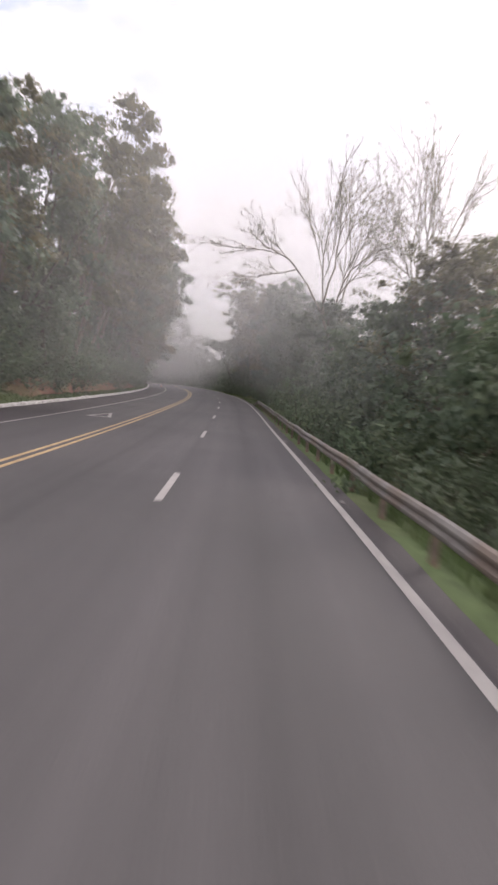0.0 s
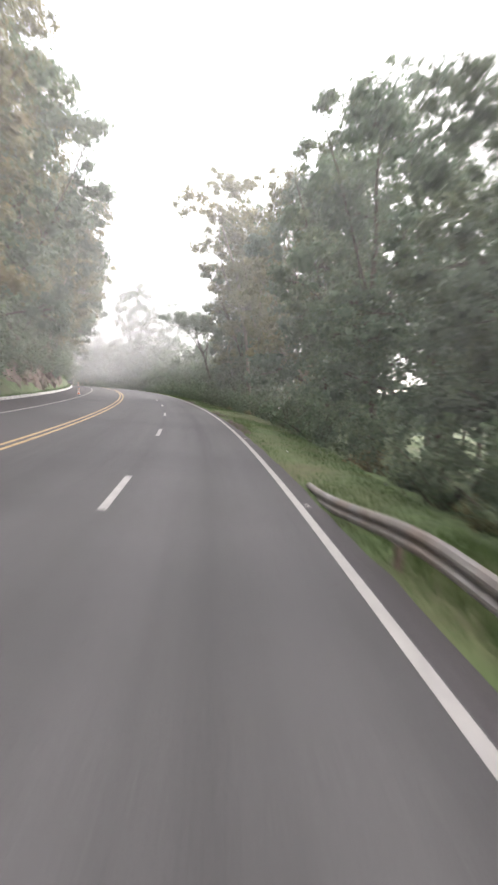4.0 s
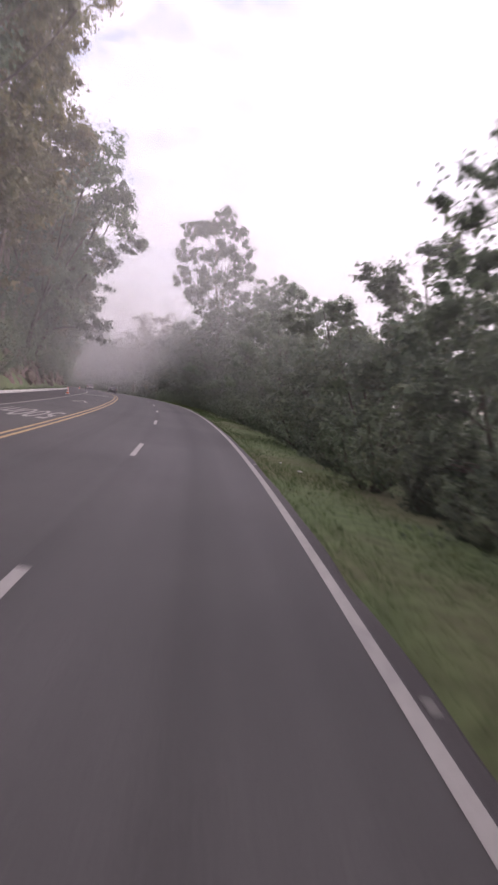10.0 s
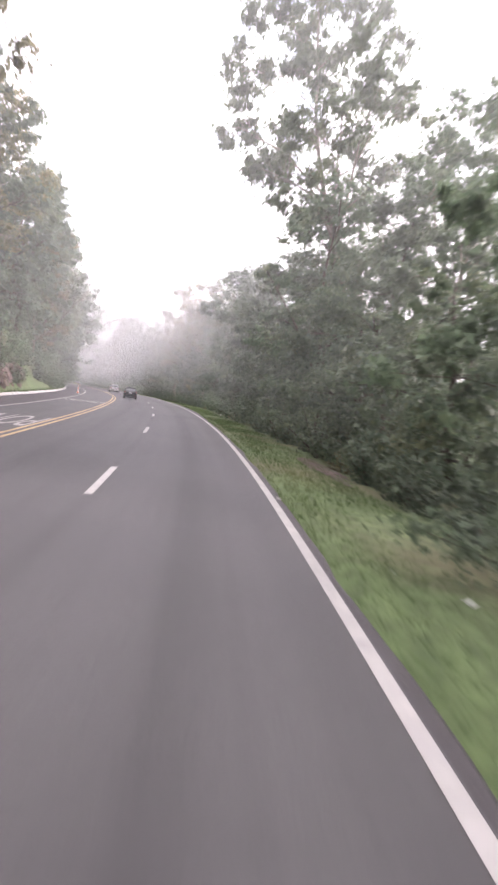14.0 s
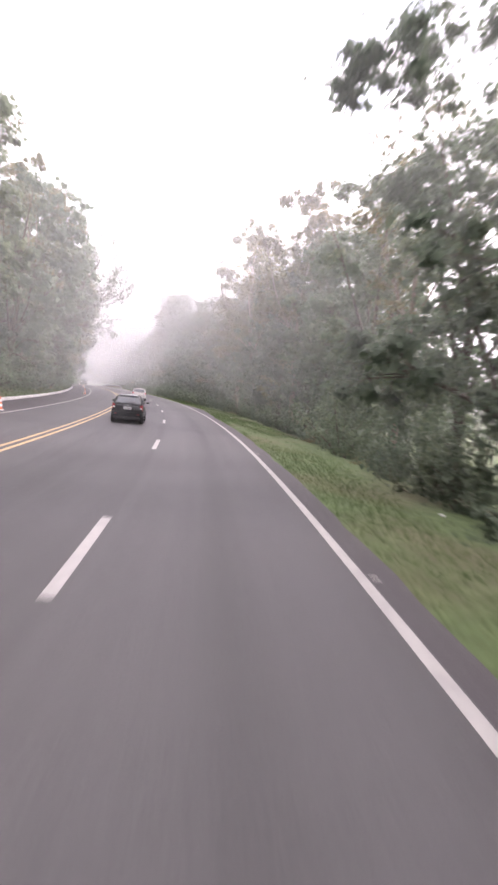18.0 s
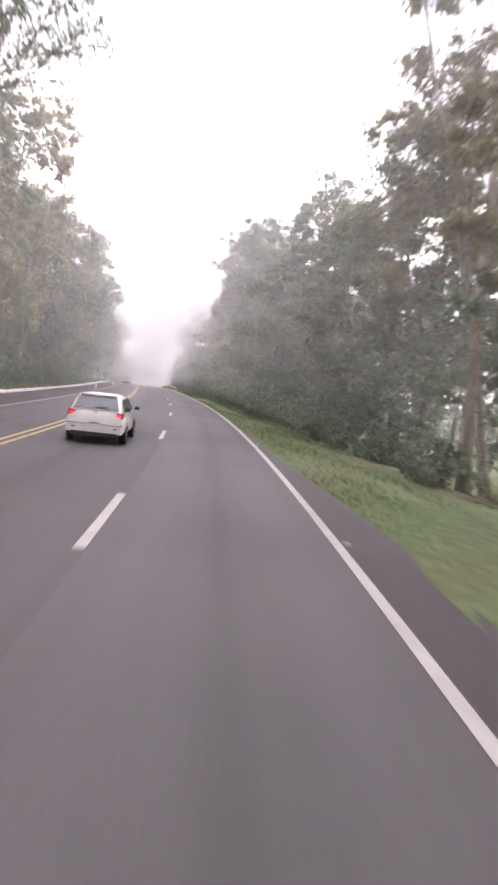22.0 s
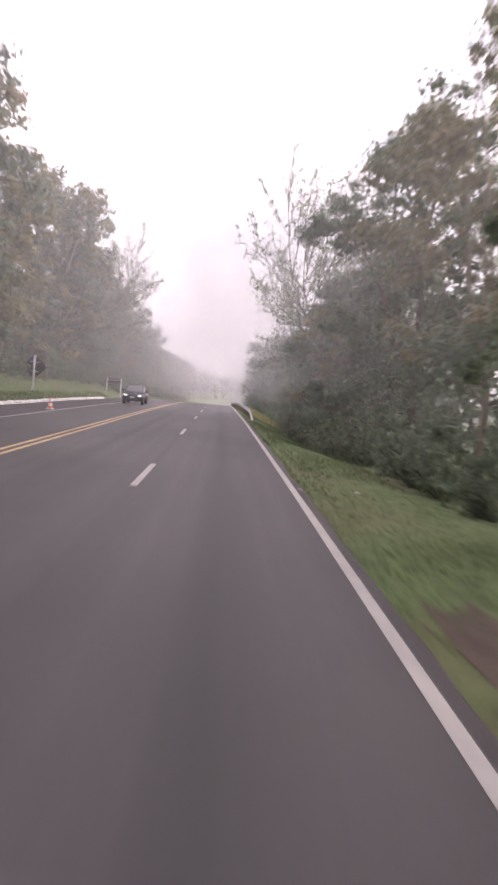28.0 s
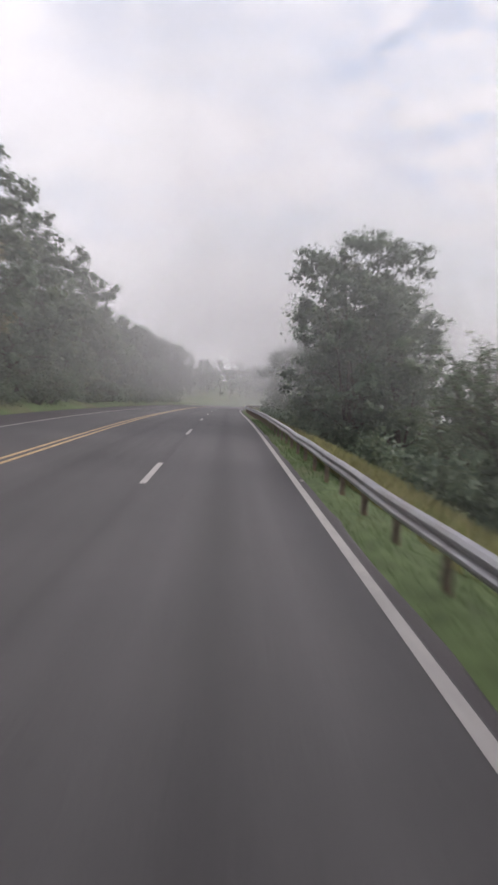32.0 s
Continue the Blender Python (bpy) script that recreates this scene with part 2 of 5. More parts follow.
BARK_PALE = material("pale_bark", (0.16, 0.13, 0.10), (0.36, 0.31, 0.25), scale=3, rough=0.9, bump=0.5, stretch=(1, 1, 0.25), random=0.3)
BARK_DARK = material("dark_bark", (0.060, 0.048, 0.038), (0.14, 0.115, 0.09), scale=4, rough=0.95, bump=0.7, stretch=(1, 1, 0.25), random=0.3)
LEAF_GREEN = leaf_material("leaves_green", (0.115, 0.160, 0.096), (0.172, 0.220, 0.133), patch=(0.235, 0.240, 0.122), amount=0.45)
LEAF_OLIVE = leaf_material("leaves_olive", (0.150, 0.150, 0.080), (0.215, 0.204, 0.110), patch=(0.310, 0.240, 0.112), amount=0.6)
LEAF_DARK = leaf_material("leaves_dark", (0.098, 0.134, 0.090), (0.152, 0.190, 0.128), patch=(0.205, 0.224, 0.118), amount=0.4)


# ---------------------------------------------------------------- builders
def mesh_of(name, verts, faces, mat, smooth=False):
    me = bpy.data.meshes.new(name)
    me.from_pydata([tuple(v) for v in verts], [], faces)
    for m in (mat if isinstance(mat, (list, tuple)) else (mat,)):
        me.materials.append(m)
    if smooth:
        me.polygons.foreach_set("use_smooth", [True] * len(me.polygons))
    me.update()
    return me


def part(name, data, parent=None, label="", m=None):
    """Links a mesh as one object under a thing or a part."""
    ob = new(name, data)
    if parent is not None:
        ob.parent = parent
    if m is not None:
        ob.matrix_basis = m
    if label:
        ob["label"] = label
    return ob


def ribbon(name, s0, s1, profile, mat, step=2.0, closed=False, wander=0.0):
    """A strip along the road: profile is a list of (n, z) across it."""
    ss = np.linspace(s0, s1, max(2, int(round((s1 - s0) / step)) + 1))
    verts, faces, k = [], [], len(profile)
    for i, s in enumerate(ss):
        w = wander * noise.noise(Vector((s * 0.35, 3.1, s0)))
        for n, z in profile:
            verts.append(road_at(s, n + w, z))
    cols = k if closed else k - 1
    for i in range(len(ss) - 1):
        for j in range(cols):
            a, b = i * k + j, i * k + (j + 1) % k
            faces.append((a, b, b + k, a + k))
    if closed:
        faces.append(tuple(range(k - 1, -1, -1)))
        faces.append(tuple(range((len(ss) - 1) * k, len(ss) * k)))
    me = mesh_of(name, verts, faces, mat)
    uv = me.uv_layers.new(name="across")
    vi = np.zeros(len(me.loops), dtype=np.int32)
    me.loops.foreach_get("vertex_index", vi)
    co = np.stack([np.tile([n for n, _ in profile], len(ss))[vi], np.repeat(ss, k)[vi]], -1)
    uv.data.foreach_set("uv", co.ravel())
    return me


def smooth01(x, a, b):
    t = np.clip((np.asarray(x, float) - a) / (b - a), 0, 1)
    return t * t * (3 - 2 * t)


# ---------------------------------------------------------------- ground and road
def ground_z(s, n):
    """Height of the ground beside the road, above the road's own height at s."""
    s, n = np.broadcast_arrays(np.asarray(s, float), np.asarray(n, float))
    z = np.full(s.shape, -0.06)
    rail = np.maximum(1 - smooth01(s, 36, 52), smooth01(s, 425, 440))
    fall = smooth01(n, 4.3, 9.0) * -0.35 - np.clip(n - 8, 0, 40) * 0.10 - rail * np.clip(n - 4.5, 0, 14) * 0.30
    z = np.where(n > 3.98, -0.012 + fall, z)
    rock = smooth01(s, 92, 104) * (1 - smooth01(s, 262, 290))
    low = smooth01(s, 300, 360)
    bank = 0.12 + smooth01(-n, 11.2, 12.2) * 0.35 + (1 - rock) * (np.clip(-12.6 - n, 0, 7) * (0.75 - 0.35 * low)) + rock * np.clip(-11.9 - n, 0, 1.8) * 2.9 + rock * np.clip(-13.7 - n, 0, 6) * 0.5 + np.clip(-20.0 - n, 0, 60) * 0.06
    z = np.where(n < -11.0, bank, z)
    return z


def build_ground():
    ss = np.concatenate([np.arange(-150, 640, 4.0), np.arange(640, 1090, 25.0)])
    nn = np.concatenate([[-400, -250, -150, -100, -75, -55, -42, -34, -28, -24], np.arange(-21, -10.8, 0.8), [-10.95, -8, -4, 0, 3.0, 3.9, 4.0], np.arange(4.6, 14, 0.8), [16, 19, 23, 28, 35, 45, 60, 85, 130, 200, 300, 400]])
    S, N = np.meshgrid(ss, nn, indexing="ij")
    Z = ground_z(S, N)
    rough = np.array([[noise.noise(Vector((s * 0.22, n * 0.35, 0.5))) for n in nn] for s in ss])
    Z = Z + rough * np.where(N > 4.3, 0.10 + 0.05 * np.clip(N - 6, 0, 10), np.where(N < -11.5, 0.25 + 0.08 * np.clip(-12 - N, 0, 8), 0.0))
    P = road_at(S.ravel(), N.ravel(), Z.ravel())
    k = len(nn)
    faces = [(i * k + j, i * k + j + 1, (i + 1) * k + j + 1, (i + 1) * k + j) for i in range(len(ss) - 1) for j in range(k - 1)]
    tagged(new("ground", mesh_of("ground", P, faces, GROUND, smooth=True)), "grassy verge and earth bank beside the road", "ground", kind="structure")


build_ground()
road = tagged(new("road", ribbon("road", -150, 1000, [(-7.95, 0.0), (-3.9, 0.0), (0, 0.0), (3.46, 0.0), (3.56, 0.0)], ASPHALT)), "worn grey asphalt carriageway with three lanes", "road", kind="structure")
tagged(new("shoulder", ribbon("shoulder", -150, 1000, [(-10.9, 0.004), (-7.95, 0.004)], SHOULDER)), "dark reddish asphalt shoulder", "shoulder", kind="structure")
PAVED = ((-150, 3.95), (55, 3.92), (80, 3.86), (100, 3.78), (160, 3.70), (190, 3.66), (238, 3.66), (258, 4.0), (285, 4.10), (300, 4.05), (308, 4.3), (319, 4.6), (332, 3.9), (342, 3.70), (1000, 3.67))


def edge_strip():
    """The asphalt's uneven outer edge beside the grass."""
    v, ss = [], np.arange(-150, 1000, 1.0)
    for s in ss:
        e = float(np.interp(s, *zip(*PAVED))) + 0.09 * noise.noise(Vector((s * 0.35, 3.1, 1))) + 0.05 * noise.noise(Vector((s * 1.3, 8.1, 1)))
        for n, z in ((3.56, 0.0), ((3.56 + e) / 2, 0.002), (e, -0.002), (e + 0.12, -0.10)):
            v.append(road_at(s, n, z))
    f = [(i * 4 + j, i * 4 + j + 1, i * 4 + j + 5, i * 4 + j + 4) for i in range(len(ss) - 1) for j in range(3)]
    me = mesh_of("shoulder", v, f, SHOULDER)
    me.uv_layers.new(name="across")
    tagged(new("shoulder", me), "narrow dark crumbling asphalt edge strip beside the grass", "shoulder", kind="structure")


edge_strip()

LINE_H = 0.005
NEWER_ASPHALT = asphalt("newer_asphalt", (0.069, 0.065, 0.066), (0.105, 0.098, 0.098), bands=[(0.75, 0.55, 0.10), (2.7, 0.5, 0.10), (1.75, 0.45, -0.18)], wear=0.08)
tagged(new("asphalt_patch", ribbon("asphalt_patch", 294.5, 352, [(0.10, 0.0025), (1.7, 0.0025), (3.37, 0.0025)], NEWER_ASPHALT)), "slightly paler resurfaced asphalt with a straight cross joint", "road surface", kind="structure")
BARE_SOIL = material("bare_red_soil", (0.058, 0.040, 0.036), (0.115, 0.078, 0.066), scale=5.0, rough=1.0, bump=0.7, fine=22, patch=(0.06, 0.075, 0.032), patch_scale=0.9, patch_amount=0.6)


def soil_patch(s0, n0, length, width, seed):
    """A bald patch of earth with a ragged outline, pressed into the verge."""
    v, f, k = [], [], 40
    for r in (0.0, 0.35, 0.7, 1.0):
        for i in range(k):
            a = 2 * math.pi * i / k
            q = r * (1 + 0.45 * noise.noise(Vector((math.cos(a) * 1.7, math.sin(a) * 1.7, seed))) + 0.2 * noise.noise(Vector((math.cos(a) * 6, math.sin(a) * 6, seed))))
            s, n = s0 + length / 2 * q * math.cos(a), max(3.62, n0 + width / 2 * q * math.sin(a))
            v.append(road_at(s, n, float(ground_z(s, n)) + 0.05 * (1 - r) + 0.012 + 0.03 * noise.noise(Vector((s * 2, n * 2, 1)))))
    for j in range(3):
        for i in range(k):
            a, b = j * k + i, j * k + (i + 1) % k
            f.append((a, b, b + k, a + k))
    tagged(new("soil_patch", mesh_of("soil_patch", v, f, BARE_SOIL, smooth=True)), "bald patch of reddish earth in the grass verge", "soil", group="bald patches of the verge", kind="structure")


for _i, _p in enumerate(((405, 4.6, 6, 1.3), (88.5, 4.15, 13, 0.8), (109, 6.9, 12, 1.3), (103, 4.2, 10, 0.7), (216, 6.2, 7, 0.9), (130, 4.0, 12, 0.5), (373, 6.6, 8, 0.9))):
    soil_patch(*_p, 3.7 * _i)


def road_marks():
    tagged(new("edge_line", ribbon("edge_line", -150, 1000, [(EDGE_R - 0.075, LINE_H), (EDGE_R + 0.075, LINE_H)], WHITE_PAINT)), "solid white edge line painted on the asphalt", "road marking", kind="structure")
    tagged(new("edge_line", ribbon("edge_line", -150, 1000, [(EDGE_L - 0.07, LINE_H + 0.004), (EDGE_L + 0.07, LINE_H + 0.004)], WHITE_PAINT)), "solid white edge line beside the shoulder", "road marking", kind="structure")
    for d in (-0.16, 0.16):
        tagged(new("centre_line", ribbon("centre_line", -150, 1000, [(YELLOW + d - 0.07, LINE_H), (YELLOW + d + 0.07, LINE_H)], YELLOW_PAINT)), "solid yellow line of the double centre line", "road marking", group="double yellow centre line", kind="structure")
    for k in range(-6, 60):
        c = k * CYCLE
        tagged(new("lane_dash", ribbon("lane_dash", c - 2.05, c + 2.05, [(-0.075, LINE_H), (0.075, LINE_H)], WHITE_PAINT, step=1.4)), "white dash of the broken lane line", "road marking", group="broken lane line", kind="structure")


road_marks()


# ---------------------------------------------------------------- plants
def tube(verts, faces, pts, radii, sides=6):
    """A tapered limb through pts, added to verts and faces."""
    base = len(verts)
    pts = [Vector(p) for p in pts]
    for i, p in enumerate(pts):
        d = (pts[min(i + 1, len(pts) - 1)] - pts[max(i - 1, 0)]).normalized()
        u = d.orthogonal().normalized()
        w = d.cross(u)
        for j in range(sides):
            a = 2 * math.pi * j / sides
            verts.append(p + (u * math.cos(a) + w * math.sin(a)) * radii[i])
    for i in range(len(pts) - 1):
        for j in range(sides):
            a, b = base + i * sides + j, base + i * sides + (j + 1) % sides
            faces.append((a, b, b + sides, a + sides))
    faces.append(tuple(base + j for j in range(sides - 1, -1, -1)))


def limb(rng, start, way, length, droop, bits=5, wobble=0.18):
    pts, p, d = [Vector(start)], Vector(start), Vector(way).normalized()
    for _ in range(bits):
        d = (d + Vector(rng.normal(0, wobble, 3)) + Vector((0, 0, droop))).normalized()
        p = p + d * (length / bits)
        pts.append(p.copy())
    return pts


def leaves(rng, centres, radii, count, size, slim=0.72, flat=0.7, hang=0.0, folded=False, hearts=None, up=0.5):
    """Leaf blades in clumps round the centres, turned away from the hearts of their boughs. Returns verts, faces and normals."""
    c = np.asarray(centres, float)
    pick = rng.integers(0, len(c), count)
    v = rng.normal(0, 1, (count, 3))
    v /= np.linalg.norm(v, axis=1)[:, None]
    want = v * 0.7
    v = v * np.minimum(np.abs(rng.normal(0, 0.6, (count, 1))), 1.3) * np.asarray(radii)[pick][:, None]
    v[:, 2] *= flat
    p = c[pick] + v
    if hearts is not None:
        h = p - np.asarray(hearts, float)[pick]
        want = want + 0.75 * h / (np.linalg.norm(h, axis=1)[:, None] + 1e-6)
    want[:, 2] += up
    want += rng.normal(0, 0.16, (count, 3))
    want /= np.linalg.norm(want, axis=1)[:, None]
    nrm = want + rng.normal(0, 0.55, (count, 3))
    nrm /= np.linalg.norm(nrm, axis=1)[:, None]
    a = rng.normal(0, 1, (count, 3))
    a[:, 2] -= hang
    a -= nrm * (a * nrm).sum(1)[:, None]
    a /= np.linalg.norm(a, axis=1)[:, None] + 1e-6
    b = np.cross(nrm, a)
    b *= np.where((nrm * want).sum(1) > 0, -1.0, 1.0)[:, None]
    L = size * rng.uniform(0.6, 1.3, (count, 1))
    if not folded:
        q = np.stack([p - a * L * 0.5 + b * L * slim * 0.5, p + a * L * 0.5, p - a * L * 0.5 - b * L * slim * 0.5], 1).reshape(-1, 3)
        return q, np.arange(count * 3).reshape(-1, 3), np.repeat(want, 3, axis=0)
    q = np.stack([p - a * L * 0.5, p + b * L * slim * 0.5, p + a * L * 0.5, p - b * L * slim * 0.5], 1).reshape(-1, 3)
    i = np.arange(count)[:, None] * 4
    f = np.concatenate([i + np.array([[0, 1, 2]]), i + np.array([[0, 2, 3]])])
    return q, f, np.repeat(want, 4, axis=0)


def joined(*sets):
    """Several sets of leaves as one."""
    v, f, n, k = [], [], [], 0
    for q, g, w in sets:
        v.append(q)
        f.append(g + k)
        n.append(w)
        k += len(q)
    return np.concatenate(v), np.concatenate(f), np.concatenate(n)


def leaf_mesh(name, group, mat):
    """A mesh of leaves, shaded round as the boughs are."""
    v, f, n = group
    me = bpy.data.meshes.new(name)
    me.vertices.add(len(v))
    me.vertices.foreach_set("co", np.ascontiguousarray(v, dtype=np.float32).ravel())
    me.loops.add(f.size)
    me.loops.foreach_set("vertex_index", np.ascontiguousarray(f, dtype=np.int32).ravel())
    me.polygons.add(len(f))
    me.polygons.foreach_set("loop_start", np.arange(0, f.size, 3, dtype=np.int32))
    me.polygons.foreach_set("use_smooth", np.ones(len(f), dtype=bool))
    me.materials.append(mat)
    me.update(calc_edges=True)
    me.normals_split_custom_set_from_vertices(n.astype(np.float32).tolist())
    return me


def make_tree(name, seed, height, spread, bare=0.35, lobes=10, lobe=1.7, count=9000, size=0.15, mats=(BARK_PALE, LEAF_GREEN), radius=0.2, lean=0.05, stems=3, squash=0.72, hang=0.5, vines=0, vine_top=0.5, vine_wide=0.9, twigs=14, loose=1.4, fill=0.75):
    """A tree: Empty at its base, a forking trunk with limbs, and a crown of leafy boughs with gaps between them."""
    rng = np.random.default_rng(seed)
    verts, faces = [], []
    a0 = rng.uniform(0, 6.28)
    trunk = limb(rng, (0, 0, -0.4), (math.cos(a0) * lean, math.sin(a0) * lean, 1), height * 0.90 + 0.4, 0.03, bits=10, wobble=0.07)
    tube(verts, faces, trunk, [radius * (1.3 if i == 0 else 1.0) * (1 - 0.85 * i / 10) for i in range(11)], 8)
    wood = [(p, radius * (1 - 0.85 * i / 10)) for i, p in enumerate(trunk)][2:]
    for st in range(stems):
        f = bare * rng.uniform(0.75, 1.0) + 0.06
        k = min(int(f * 10), 9)
        p = trunk[k].lerp(trunk[k + 1], f * 10 - k)
        a = a0 + st * 6.28 / max(stems, 1) + rng.uniform(-0.5, 0.5)
        pts = limb(rng, p, (math.cos(a) * 0.42, math.sin(a) * 0.42, 1), height * (0.86 - f) * rng.uniform(0.75, 1.0), 0.06, bits=6, wobble=0.12)
        r0 = radius * (1 - 0.85 * f) * 0.62
        tube(verts, faces, pts, [r0 * (1 - 0.8 * i / 6) for i in range(7)], 6)
        wood += [(q, r0 * (1 - 0.8 * i / 6)) for i, q in enumerate(pts)][1:]
    cent, rad, heart = [], [], []
    for i in range(lobes):
        f = (i + 0.5) / lobes
        lr = lobe * rng.uniform(0.7, 1.25)
        z = height * (bare + (1.0 - bare) * f) - lr * squash * (0.2 + 0.75 * f)
        wide = spread * (0.35 + 0.65 * math.sin(math.pi * min(1, 0.15 + 0.8 * f))) * rng.uniform(0.45, 1.0) * (0.3 if i == lobes - 1 else 1)
        a = a0 + i * 2.4 + rng.uniform(-0.4, 0.4)
        k = min(max(z / height * 10, 0), 9.99)
        c = trunk[int(k)].lerp(trunk[int(k) + 1], k - int(k))
        c = Vector((c.x + math.cos(a) * wide, c.y + math.sin(a) * wide, z))
        p, r0 = min(wood, key=lambda w: (w[0] - c).length + 3.0 * max(0, w[0].z - c.z + 0.4 * wide))
        mid = p.lerp(c, 0.5) + Vector((0, 0, 0.12 * (c - p).length)) + Vector(rng.normal(0, 0.12, 3))
        r0 = min(r0 * 0.6, 0.09)
        tube(verts, faces, [p, mid, c], [r0, r0 * 0.7, r0 * 0.4], 5)
        for j in range(twigs):
            d = Vector(rng.normal(0, 1, 3))
            d.z = d.z * 0.8 + 0.25
            d = d.normalized() * lr * rng.uniform(0.5, 1.0)
            q = c + Vector((d.x, d.y, d.z * squash))
            tube(verts, faces, [mid.lerp(c, rng.uniform(0.4, 1)), c.lerp(q, 0.55) + Vector(rng.normal(0, 0.08, 3)), q], [r0 * 0.35, r0 * 0.25, 0.006], 3)
            cent.append(tuple(q))
            rad.append(0.42 * lr * loose * rng.uniform(0.6, 1.25))
            heart.append((c.x, c.y, c.z - 0.45 * lr))
    root = new(name)
    part("trunk", mesh_of("trunk", verts, faces, mats[0], smooth=True), root)
    groups = [leaves(rng, cent, rad, count, size, hang=hang, flat=0.65, hearts=heart), leaves(rng, cent, [0.6 * r for r in rad], int(count * fill), size * 1.75, slim=0.85, hang=hang, flat=0.6, hearts=heart)]
    if vines:
        k = [min(w, 9.5) for w in rng.uniform(0, vine_top * 10, 34)]
        mids = [trunk[int(w)].lerp(trunk[int(w) + 1], w - int(w)) for w in k]
        cl = [m + Vector((rng.normal(0, 0.45), rng.normal(0, 0.45), 0)) for m in mids]
        groups.append(leaves(rng, [tuple(q) for q in cl], [vine_wide] * len(cl), vines, size, flat=1.5, hang=1.0, hearts=[tuple(m) for m in mids], up=0.15))
    part("crown", leaf_mesh("crown", joined(*groups), mats[1]), root)
    return root


def make_bare_tree(name, seed, height, leaves_count=900, mats=(BARK_PALE, LEAF_OLIVE), radius=0.18, first=0.42, size=0.10, open_=1.0):
    """A nearly bare tree: winding limbs that fork into a haze of fine twigs, and few small leaves."""
    rng = np.random.default_rng(seed)
    verts, faces, tips = [], [], []

    def fork(p, d, length, r, level):
        pts = limb(rng, p, d, length, 0.04 if level < 3 else -0.02, bits=5 if level < 2 else (3 if level == 2 else 2), wobble=0.17)
        tube(verts, faces, pts, [r * (1 - 0.45 * i / (len(pts) - 1)) for i in range(len(pts))], 7 if level == 0 else (5 if level == 1 else 3))
        if level >= 3:
            tips.append(pts[-1])
            tips.append(pts[1])
        if level == 4:
            return
        for c in range((5, 4, 5, 4)[level]):
            a = c * 2.1 + rng.uniform(-0.5, 0.5)
            way = (pts[-1] - pts[-2]).normalized()
            u = way.orthogonal().normalized()
            u.rotate(Matrix.Rotation(a, 3, way).to_quaternion())
            at = pts[-1] if c < 2 else pts[-2].lerp(pts[-3], rng.uniform(0, 0.9))
            fork(at, way + u * rng.uniform(0.35, 0.8) * open_ + Vector((0, 0, 0.18)), length * rng.uniform(0.5, 0.74), max(0.007, r * (0.5 if level == 0 else 0.6)), level + 1)

    fork(Vector((0, 0, -0.3)), Vector((rng.normal(0, 0.05), rng.normal(0, 0.05), 1)), height * first, radius, 0)
    top = max(t.z for t in tips)
    k = height / top
    verts = [Vector((v.x * k, v.y * k, v.z * k)) for v in verts]
    tips = [tuple(t * k) for t in tips]
    root = new(name)
    part("trunk", mesh_of("trunk", verts, faces, mats[0], smooth=True), root)
    part("crown", leaf_mesh("crown", leaves(rng, tips, [0.45] * len(tips), leaves_count, size, hang=0.7), mats[1]), root)
    return root


def make_flat_tree(name, seed, centre, reach, bend, mats=(BARK_DARK, LEAF_GREEN)):
    """A tree that leans out: a bent trunk, limbs that fan out under a flat, hanging crown round the centre."""
    rng = np.random.default_rng(seed)
    verts, faces, tips = [], [], []
    c, k = Vector(centre), Vector(bend)
    trunk = [Vector((0, 0, -0.4)), Vector((0.05, 0, k.z * 0.3)), k * 0.62 + Vector((0.25, 0.1, 0)), k]
    tube(verts, faces, trunk, [0.21, 0.17, 0.15, 0.125], 8)
    for m in range(6):
        a = m * 1.05 + 0.4
        mid = k.lerp(c + Vector((math.cos(a) * reach[0] * 0.5, math.sin(a) * reach[1] * 0.5, -0.5)), 0.62) + Vector(rng.normal(0, 0.25, 3))
        start = trunk[2].lerp(k, rng.uniform(0.5, 1.0))
        tube(verts, faces, [start, start.lerp(mid, 0.5) + Vector(rng.normal(0, 0.18, 3)), mid], [0.085, 0.065, 0.045], 6)
        tips.append(mid)
        for b in range(5):
            a2, q = a + rng.uniform(-0.55, 0.55), rng.uniform(0.25, 1.0)
            end = c + Vector((math.cos(a2) * q * reach[0], math.sin(a2) * q * reach[1], rng.uniform(-0.3, 0.6) * reach[2]))
            way = limb(rng, mid, end - mid, (end - mid).length, 0.03, bits=3, wobble=0.2)
            tube(verts, faces, way, [0.04, 0.028, 0.018, 0.008], 4)
            tips += [way[2], way[3], end, end + Vector((rng.normal(0, 0.6), rng.normal(0, 0.6), rng.uniform(-0.9, 0.0)))]
    root = new(name)
    part("trunk", mesh_of("trunk", verts, faces, mats[0], smooth=True), root)
    rad = [rng.uniform(0.6, 1.1) for _ in tips]
    group = leaves(rng, [tuple(t) for t in tips], rad, 23000, 0.145, flat=0.75, hang=1.4, hearts=[(c.x, c.y, c.z - 2.5)] * len(tips))
    part("crown", leaf_mesh("crown", group, mats[1]), root)
    return root


